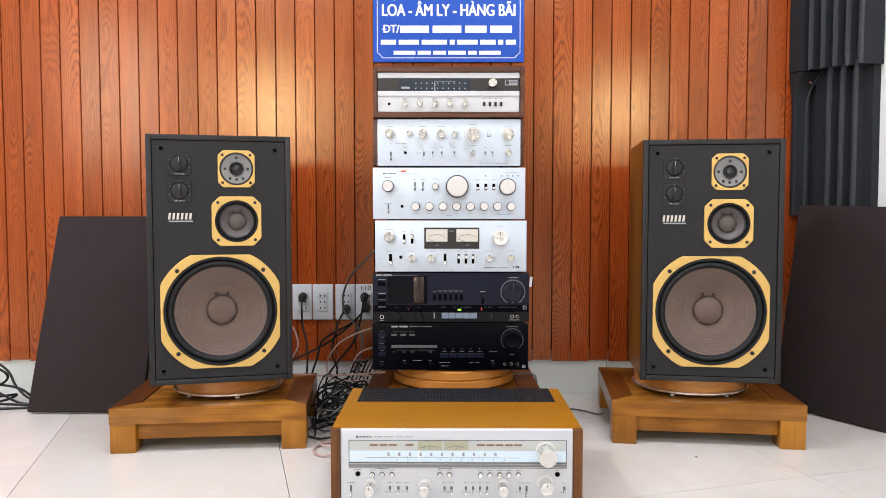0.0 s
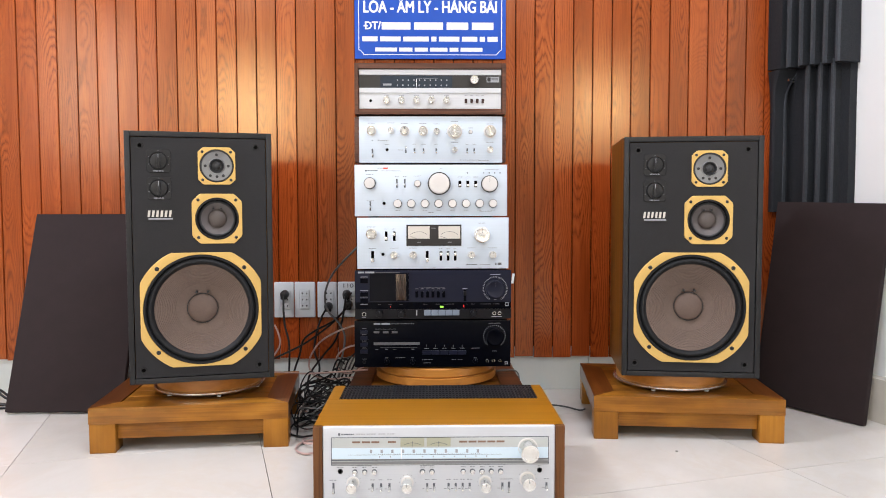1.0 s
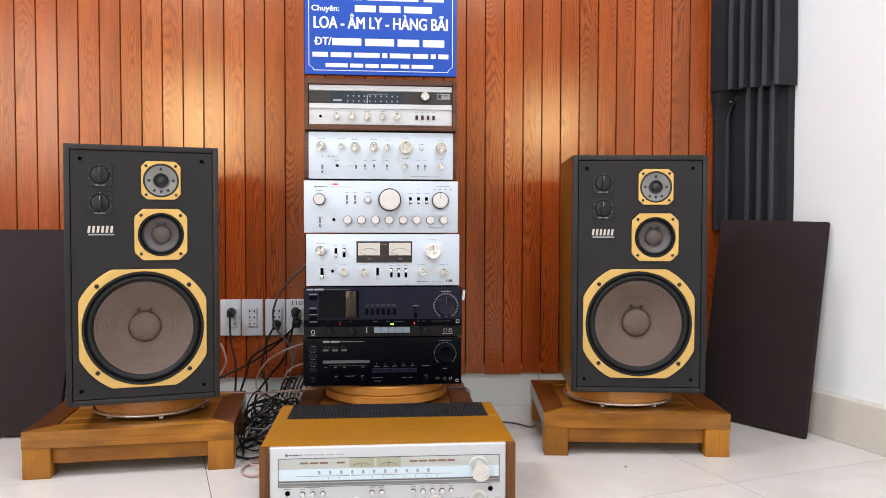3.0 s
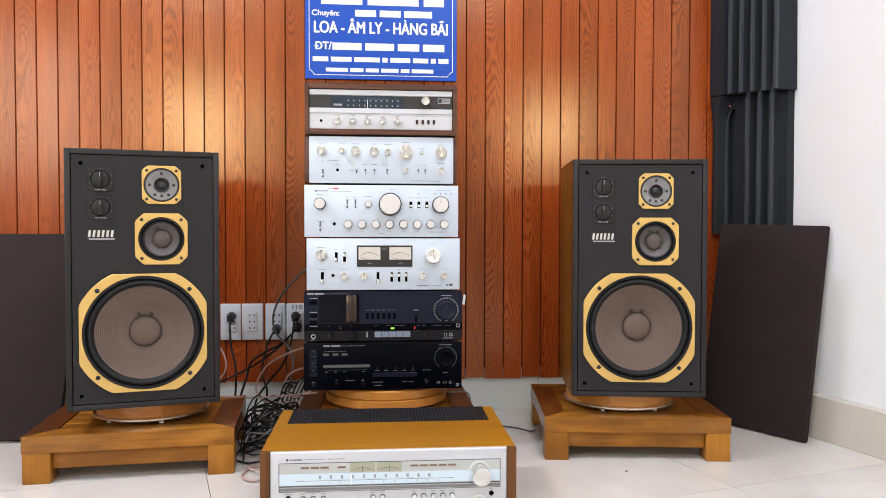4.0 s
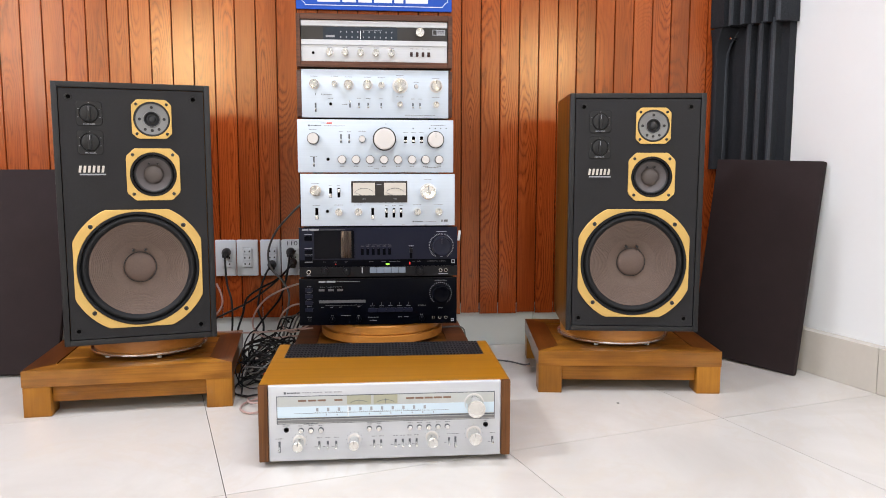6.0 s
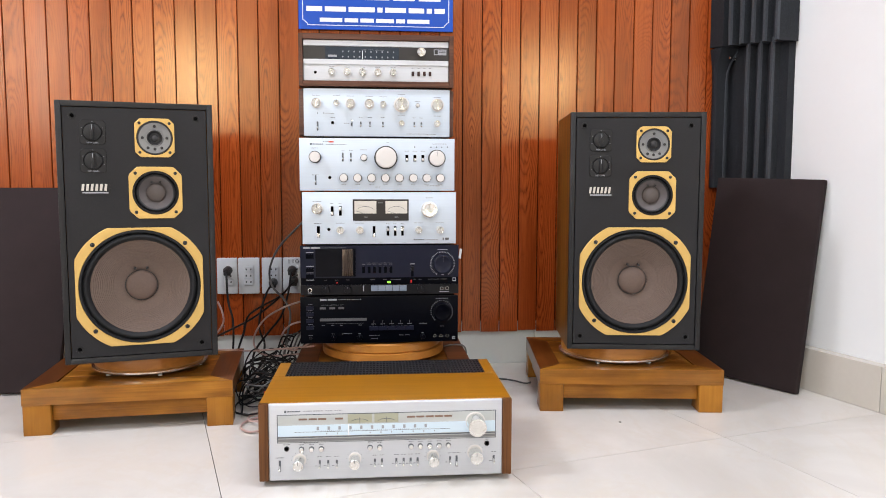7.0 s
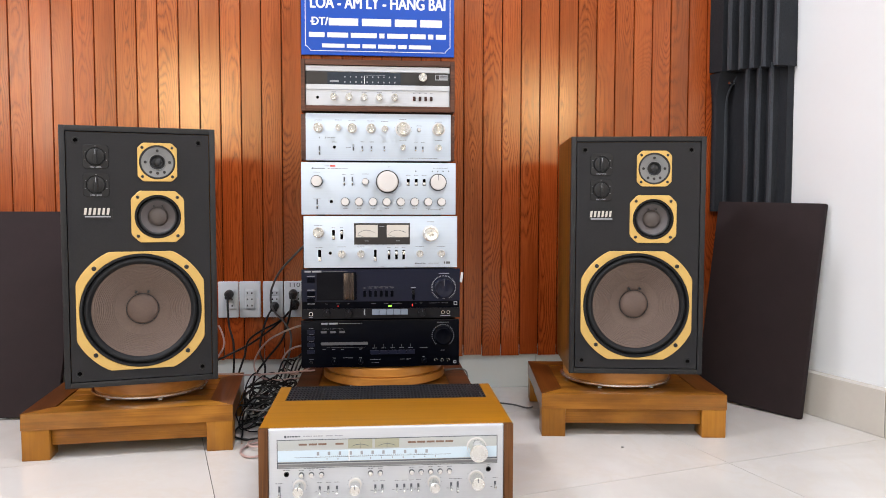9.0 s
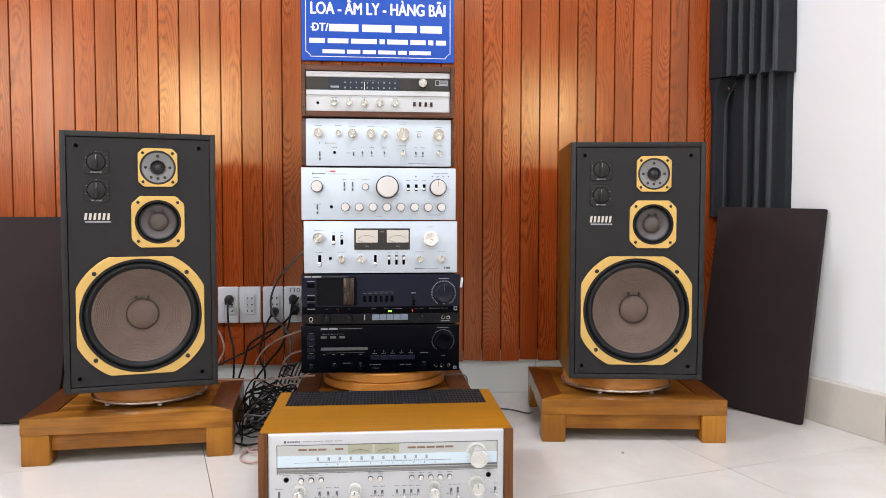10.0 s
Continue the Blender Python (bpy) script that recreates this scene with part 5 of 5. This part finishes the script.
f.legend(0.135, 0.395, 0.012)
f.legend(0.71, 0.345, 0.014)
f.legend(0.72, 0.385, 0.03)
for a in (0.334, 0.447):
    mt = f.bar(a, a + 0.102, 0.148, 0.262, M_OLIVE, "meter", 0.0024, label="olive tuning meter")
    x, z = f.xz(a + 0.051, 0.288)
    bm = bmesh.new()
    for k in range(12):
        t0, t1 = [radians(125 - 70 * q / 12) for q in (k, k + 1)]
        prism([(x + 0.03 * c * math.cos(t), z - 0.012 + 0.024 * c * math.sin(t)) for t, c in ((t0, 1.0), (t1, 1.0), (t1, 1.03), (t0, 1.03))], -0.0029, -0.0024, bm)
    part("scale", bm, M_INK, mt)
    part("needle", box(x - 0.0004, x + 0.0004, -0.0031, -0.0025, z + 0.004, z + 0.016), M_INK, mt)
for a in (0.128, 0.170, 0.210, 0.281, 0.586, 0.626, 0.666, 0.706, 0.746):
    f.bar(a, a + 0.034, 0.190, 0.213, M_BROWNINK, "indicator_lamp", 0.0022, label="brown lamp lens")
f.knob(0.880, 0.290, 0.0192, 0.044, pointer=False, skirt=0.002, label="large tuning knob")
f.jack(0.076, 0.585, 0.0056, M_RUBBER)
f.jack(0.932, 0.585, 0.0056, M_RUBBER)
f.legend(0.076, 0.53, 0.014)
f.legend(0.932, 0.53, 0.006)
for uu in (0.138, 0.180, 0.222, 0.428, 0.469, 0.603, 0.643, 0.684, 0.724, 0.764):
    f.button(uu, 0.595, 0.0046, 0.008, M_KNOB)
    f.legend(uu, 0.535, 0.010)
f.legend(0.18, 0.515, 0.03)
f.legend(0.45, 0.515, 0.03)
for uu, r in ((0.130, 0.0108), (0.363, 0.0108), (0.697, 0.0108), (0.879, 0.0138)):
    f.knob(uu, 0.735 if r < 0.012 else 0.70, r, 0.038, skirt=0.0025)
    f.legend(uu, 0.675, 0.018)
    f.ticks(uu, 0.735 if r < 0.012 else 0.70, r + 0.005, 9, -30, 210, M_GREYINK, 0.0014, 0.0005)
for uu in (0.214, 0.250, 0.286, 0.448, 0.478, 0.540, 0.571, 0.601, 0.631, 0.772, 0.962):
    f.toggle(uu, 0.79, 0.013)
    f.legend(uu, 0.70, 0.010)
    f.legend(uu - 0.014, 0.82, 0.006)
for uu in (0.046, 0.80):
    f.toggle(uu, 0.81, 0.022, True, M_KNOB)
    f.legend(uu, 0.70, 0.016)

# ---- sign ----
sg = thing("sign", pose(0.0185, 2.533, 1.13), "blue shop sign board with white lettering", "sign")
SW, SH = 0.507, 0.40
part("board", box(-SW / 2, SW / 2, 0, 0.006, 0, SH, 0.001, 1), M_BLUE, sg, "blue board")
bl = 0.0022
g, c = 0.014, 0.016
pts = [(-SW / 2 + g, g + c), (-SW / 2 + g + c * 0.3, g + c * 0.9), (-SW / 2 + g + c * 0.9, g + c * 0.3), (-SW / 2 + g + c, g), (SW / 2 - g - c, g), (SW / 2 - g - c * 0.9, g + c * 0.3), (SW / 2 - g - c * 0.3, g + c * 0.9), (SW / 2 - g, g + c)]
pts += [(x, SH - z) for x, z in pts[::-1]]
bm = bmesh.new()
for (xa, za), (xb, zb_) in zip(pts, pts[1:] + pts[:1]):
    d = Vector((xb - xa, zb_ - za)).normalized()
    nx, nz = -d.y * bl / 2, d.x * bl / 2
    ex, ez = d.x * bl / 2, d.y * bl / 2
    prism(((xa - ex + nx, za - ez + nz), (xb + ex + nx, zb_ + ez + nz), (xb + ex - nx, zb_ + ez - nz), (xa - ex - nx, za - ez - nz)), -0.0006, 0, bm)
part("border", bm, M_WHITEINK, sg, "thin white border line")


def sign_text(text, x, z, size, width, bold=0.0004):
    lettering("lettering", text, size, M_WHITEINK, sg, Matrix.Translation((x, -0.0006, z)), "white lettering", width, bold)


def sign_bars(x0, x1, z, h, words):
    """Words that stay unread: plain white bars."""
    total = sum(words) + 0.5 * (len(words) - 1)
    k = (x1 - x0) / total
    x = x0
    for wd in words:
        part("lettering_bar", box(x, x + wd * k, -0.0006, 0, z - h / 2, z + h / 2), M_WHITEINK, sg)
        x += (wd + 0.5) * k


sign_bars(-0.185, 0.175, 0.031, 0.013, (5, 3, 3, 4, 2, 5))
sign_bars(-0.228, 0.226, 0.066, 0.016, (3, 4, 5, 1, 4, 3, 1, 2))
sign_text("DT/", -0.193, 0.109, 0.036, 0.052, 0.0012)
part("lettering", box(-0.2235, -0.209, -0.0011, 0, 0.107, 0.111), M_WHITEINK, sg, "stroke across the first letter")
sign_bars(-0.163, 0.212, 0.109, 0.024, (4, 4, 3, 3))
sign_text("LOA - ÂM LY - HÀNG BÃI", 0.0, 0.170, 0.055, 0.445, 0.0015)
sign_text("Chuyên:", -0.185, 0.218, 0.026, 0.09, 0.0008)
sign_bars(-0.088, 0.17, 0.220, 0.022, (3, 3, 4))
sign_bars(-0.20, 0.21, 0.270, 0.045, (4, 5, 2))


# ---- power sockets on the wall ----
def two_pin(parent, x, z, y):
    s = part("outlet", box(x - 0.0145, x + 0.0145, y - 0.003, y, z - 0.0095, z + 0.0095, 0.001, 1), M_PLASTIC, parent)
    for dx in (-0.007, 0.007):
        part("hole", prism(((x + dx - 0.0022, z - 0.0028), (x + dx + 0.0022, z - 0.0028), (x + dx + 0.0022 * (0.4 if dx < 0 else 1), z + 0.0028), (x + dx - 0.0022 * (1 if dx < 0 else 0.4), z + 0.0028)), y - 0.0036, y - 0.003), M_HOLE, s)


def socket_plate(x0, x1, outlets, label):
    w, h = x1 - x0, 0.121
    p = thing("power_socket", pose((x0 + x1) / 2, 2.544, 0.258), label, "power socket", "sockets on the wooden wall")
    part("plate", box(-w / 2, w / 2, -0.009, 0.02, 0, h, 0.003, 3), M_PLASTIC, p)
    cx = 0.0 if outlets == 2 else 0.006
    part("insert", box(cx - 0.0175, cx + 0.0175, -0.0105, -0.009, 0.028, 0.096, 0.0015, 1), M_PLASTIC, p)
    for z in (0.041, 0.062, 0.083):
        two_pin(p, cx, z, -0.0105)
    return p


socket_plate(-0.516, -0.4495, 3, "white three-way wall socket with a black plug")
socket_plate(-0.4465, -0.377, 2, "empty white three-way wall socket")
socket_plate(-0.369, -0.3025, 3, "white three-way wall socket with a black plug")
last = socket_plate(-0.2995, -0.231, 3, "white wall socket with handwritten 110 and black plugs")
lettering("handwriting", "110", 0.02, M_INK, last, Matrix.Translation((0.0, -0.0098, 0.108)), "handwritten 110", 0.034)


def plug(x, z, label, turn=0.0):
    p = thing("plug", pose(x, 2.5325, z, 0, turn, 0), label, "plug", "black plugs")
    part("body", lathe(((0, -0.036), (0.007, -0.035), (0.0095, -0.028), (0.0135, -0.022), (0.0145, -0.004), (0.0135, 0.0), (0, 0.0)), 20), M_RUBBER, p)
    part("grip", box(-0.011, 0.011, -0.03, -0.018, -0.016, 0.006, 0.003), M_RUBBER, p)
    return p


plug(-0.4775, 0.339, "black plug in the first socket")
plug(-0.330, 0.297, "small black plug low in the third socket")
plug(-0.268, 0.339, "black adapter plug in the labelled socket")
plug(-0.262, 0.303, "black plug under the adapter")

# ---- cables ----
K, KG, KP = M_CABLE, M_GREYCABLE, M_PINKCABLE


def cable(points, r=0.0034, mat=None, label="black power cable hanging behind the stand", group="tangle of cables"):
    return tube("cable", points, r, mat or K, None, label, "cable", group)


cable([(-0.4775, 2.500, 0.335), (-0.474, 2.48, 0.30), (-0.468, 2.47, 0.24), (-0.452, 2.45, 0.19), (-0.449, 2.44, 0.13), (-0.452, 2.44, 0.05), (-0.43, 2.40, 0.012), (-0.36, 2.36, 0.010)])
cable([(-0.205, 2.42, 0.52), (-0.25, 2.42, 0.475), (-0.30, 2.43, 0.42), (-0.33, 2.46, 0.36), (-0.335, 2.48, 0.315), (-0.32, 2.46, 0.285), (-0.285, 2.43, 0.255), (-0.262, 2.4, 0.21), (-0.272, 2.36, 0.13), (-0.285, 2.34, 0.03)], mat=KG, label="grey cable running down behind the amplifiers")
cable([(-0.330, 2.497, 0.297), (-0.345, 2.47, 0.27), (-0.36, 2.45, 0.22), (-0.365, 2.43, 0.16), (-0.345, 2.4, 0.12), (-0.35, 2.38, 0.07), (-0.37, 2.33, 0.02)])
cable([(-0.268, 2.496, 0.335), (-0.275, 2.46, 0.27), (-0.295, 2.43, 0.2), (-0.335, 2.40, 0.15), (-0.37, 2.36, 0.1), (-0.365, 2.3, 0.06), (-0.33, 2.26, 0.04), (-0.30, 2.2, 0.012)])
cable([(-0.262, 2.497, 0.30), (-0.30, 2.44, 0.262), (-0.355, 2.41, 0.235), (-0.395, 2.40, 0.205), (-0.405, 2.38, 0.16), (-0.42, 2.35, 0.10), (-0.405, 2.31, 0.06), (-0.36, 2.26, 0.03), (-0.345, 2.2, 0.012)])
cable([(-0.262, 2.49, 0.30), (-0.31, 2.46, 0.25), (-0.39, 2.45, 0.19), (-0.47, 2.44, 0.15), (-0.53, 2.46, 0.12)])
cable([(-0.19, 2.30, 0.275), (-0.27, 2.34, 0.245), (-0.335, 2.36, 0.205), (-0.37, 2.36, 0.15), (-0.36, 2.34, 0.11), (-0.31, 2.32, 0.095), (-0.2, 2.33, 0.10)], 0.003, KP, "pinkish copper speaker cable looping past the amplifiers")
cable([(-0.19, 2.32, 0.205), (-0.25, 2.34, 0.19), (-0.283, 2.35, 0.155), (-0.275, 2.34, 0.12), (-0.24, 2.33, 0.11), (-0.19, 2.33, 0.135)], 0.003, KP, "pinkish copper speaker cable looping past the amplifiers")
cable([(-0.18, 2.30, 0.128), (-0.28, 2.30, 0.121), (-0.38, 2.30, 0.117), (-0.46, 2.30, 0.1215), (-0.54, 2.29, 0.1225)], 0.003, KP, "pinkish copper speaker cable across the stands")
cable([(-0.50, 2.46, 0.245), (-0.485, 2.45, 0.215), (-0.48, 2.44, 0.18), (-0.505, 2.44, 0.14), (-0.53, 2.43, 0.125)], 0.003, KP, "pinkish copper speaker cable behind the loudspeaker")
rng = random.Random(7)
for k in range(19):
    # coils of slack on the floor between the stand and the receiver
    cx, cy = -0.300 + rng.uniform(-0.03, 0.03), 2.15 + rng.uniform(-0.1, 0.14)
    a0, turns, pts = rng.uniform(0, 6.28), rng.uniform(1.1, 2.0), []
    n = int(9 * turns)
    rx, ry, base_z = rng.uniform(0.05, 0.09), rng.uniform(0.06, 0.15), 0.006 + 0.0052 * k
    for i in range(n):
        a = a0 + 2 * math.pi * turns * i / n
        pts.append((min(-0.222, max(-0.378, cx + rx * math.cos(a) * rng.uniform(0.7, 1.2))), cy + ry * math.sin(a) * rng.uniform(0.8, 1.15), max(0.005, base_z + rng.uniform(-0.012, 0.02) + 0.015 * math.sin(a * 1.7))))
    cable(pts, rng.choice((0.0018, 0.0022, 0.0027)), KG if k % 9 == 4 else K, "grey signal cable in the tangle" if k % 9 == 4 else "black cable coiled in the tangle on the floor")
for k in range(6):
    x = -0.23 - 0.012 * k
    cable([(x + 0.035, 2.33, 0.20 - 0.012 * k), (x + 0.01, 2.34, 0.15), (x - 0.01, 2.33, 0.10), (x - 0.015 - 0.01 * (k % 3), 2.28, 0.055), (x - 0.03, 2.22, 0.03), (x - 0.02, 2.15, 0.012)], 0.0028, (K, KG, K, KG, K, K)[k], ("black", "grey", "black", "grey", "black", "black")[k] + " signal cable dropping from the amplifiers")
cable([(-0.30, 2.05, 0.015), (-0.285, 1.98, 0.05), (-0.27, 1.93, 0.05), (-0.265, 1.9, 0.012)], 0.0034)
cable([(-0.255, 1.96, 0.012), (-0.30, 1.99, 0.006), (-0.335, 1.955, 0.005), (-0.335, 1.905, 0.005), (-0.305, 1.875, 0.005), (-0.262, 1.90, 0.006), (-0.235, 1.93, 0.008)], 0.0029, KP, "pinkish copper speaker cable looped on the tiles")
cable([(-0.25, 1.99, 0.02), (-0.29, 2.01, 0.014), (-0.325, 1.985, 0.012), (-0.318, 1.94, 0.012), (-0.275, 1.935, 0.014), (-0.24, 1.96, 0.016)], 0.0029, KP, "pinkish copper speaker cable looped on the tiles")
cable([(-0.245, 1.88, 0.005), (-0.27, 1.905, 0.006), (-0.272, 1.925, 0.006), (-0.245, 1.935, 0.006), (-0.225, 1.93, 0.006)], 0.0036)
rc = thing("plug", pose(-0.285, 2.03, 0.055, 20, 0, 40), "red signal plug lying in the tangle", "plug")
part("body", lathe(((0, -0.018), (0.004, -0.017), (0.005, 0.0), (0.004, 0.014), (0, 0.015)), 14), M_REDINK, rc)
# slack at the far side of the leaning grille
for k, pts in enumerate((((-1.62, 2.47, 0.09), (-1.52, 2.43, 0.06), (-1.43, 2.40, 0.028), (-1.35, 2.37, 0.010), (-1.22, 2.38, 0.005)),
                         ((-1.60, 2.47, 0.16), (-1.50, 2.45, 0.135), (-1.44, 2.44, 0.10), (-1.40, 2.42, 0.05), (-1.33, 2.40, 0.012), (-1.2, 2.40, 0.005)),
                         ((-1.60, 2.44, 0.03), (-1.48, 2.43, 0.05), (-1.43, 2.42, 0.085), (-1.47, 2.42, 0.115), (-1.6, 2.44, 0.125)),
                         ((-1.60, 2.45, 0.055), (-1.48, 2.46, 0.05), (-1.41, 2.46, 0.035), (-1.33, 2.42, 0.012), (-1.2, 2.42, 0.005)),
                         ((-1.62, 2.38, 0.005), (-1.50, 2.41, 0.016), (-1.42, 2.45, 0.02), (-1.45, 2.40, 0.008), (-1.55, 2.36, 0.005)),
                         ((-1.62, 2.33, 0.005), (-1.52, 2.345, 0.005), (-1.42, 2.325, 0.005), (-1.33, 2.34, 0.005), (-1.22, 2.36, 0.005)),
                         ((-1.62, 2.36, 0.012), (-1.50, 2.37, 0.012), (-1.40, 2.355, 0.012), (-1.30, 2.37, 0.006)))):
    cable(pts, 0.0042, K, "black cable lying on the floor by the wall", "cables by the wooden wall")
cable([(0.22, 2.30, 0.1215), (0.283, 2.29, 0.1215), (0.295, 2.29, 0.06), (0.33, 2.32, 0.006), (0.39, 2.335, 0.004), (0.44, 2.31, 0.004), (0.475, 2.27, 0.004), (0.489, 2.25, 0.012)], 0.0026, KG, "thin grey cable crossing the tiles between stands", "cables by the wooden wall")
bm = bmesh.new()
bmesh.ops.create_icosphere(bm, subdivisions=2, radius=0.004)
for v in bm.verts:
    v.co *= 1 + 0.35 * noise.noise(v.co * 400)
    v.co.z *= 0.5
whole("crumb", bm, M_DUST, pose(0.649, 1.88, 0.0017), "small grey crumb on the tiled floor", "crumb")

# ---- fluted boards of the panelled wall ----
FRONT = 2.544
# two runs of boards that meet behind the stack: start, pitch, first and last number
RUNS = ((-0.301, 0.0662, -51, 8), (0.307, 0.0655, 0, 14))
for start, pitch, first, last in RUNS:
    shared = None
    for k in range(first, last + 1):
        x = start + k * pitch
        wide = pitch
        if start < 0 and k == last:
            wide = RUNS[1][0] - x
        if x + wide > CORNER.x - 0.004:
            wide = CORNER.x - 0.004 - x
        if wide < 0.004:
            continue
        if wide != pitch or shared is None:
            edge = wide - 0.0011
            profile = ((0.0011, 0.018), (0.0011, 0.0026), (0.0024, 0.0), (edge - 0.0013, 0.0), (edge, 0.0026), (edge, 0.018))
            me = finish(column(profile, 0.0, HIGH - 0.12), "board", M_BOARD)
            sharpen(me, 2)
            if wide == pitch:
                shared = me
        else:
            me = shared
        o = new("board", me)
        o.parent, o.matrix_basis = wall_north, pose(x, FRONT, 0.114 + 0.004 * ((k * 7) % 3 == 0))

# ---- floor tiles ----
me = finish(box(-0.2987, 0.2987, -0.2987, 0.2987, -0.012, 0.0), "tile", M_TILE)
for i in range(-10, 6):
    for j in range(-13, 4):
        c = NODE + E1 * (0.599 * (i + 0.5)) + E2 * (0.599 * (j + 0.5))
        side = (c - CORNER).dot(E1)
        if side > 0.3 or not (WEST - 0.3 < c.x and BACK - 0.35 < c.y < 2.566 + 0.3):
            continue
        o = new("tile", me)
        o.parent, o.matrix_basis = floor, pose(c.x, c.y, 0.0, 0, 0, LEAN)
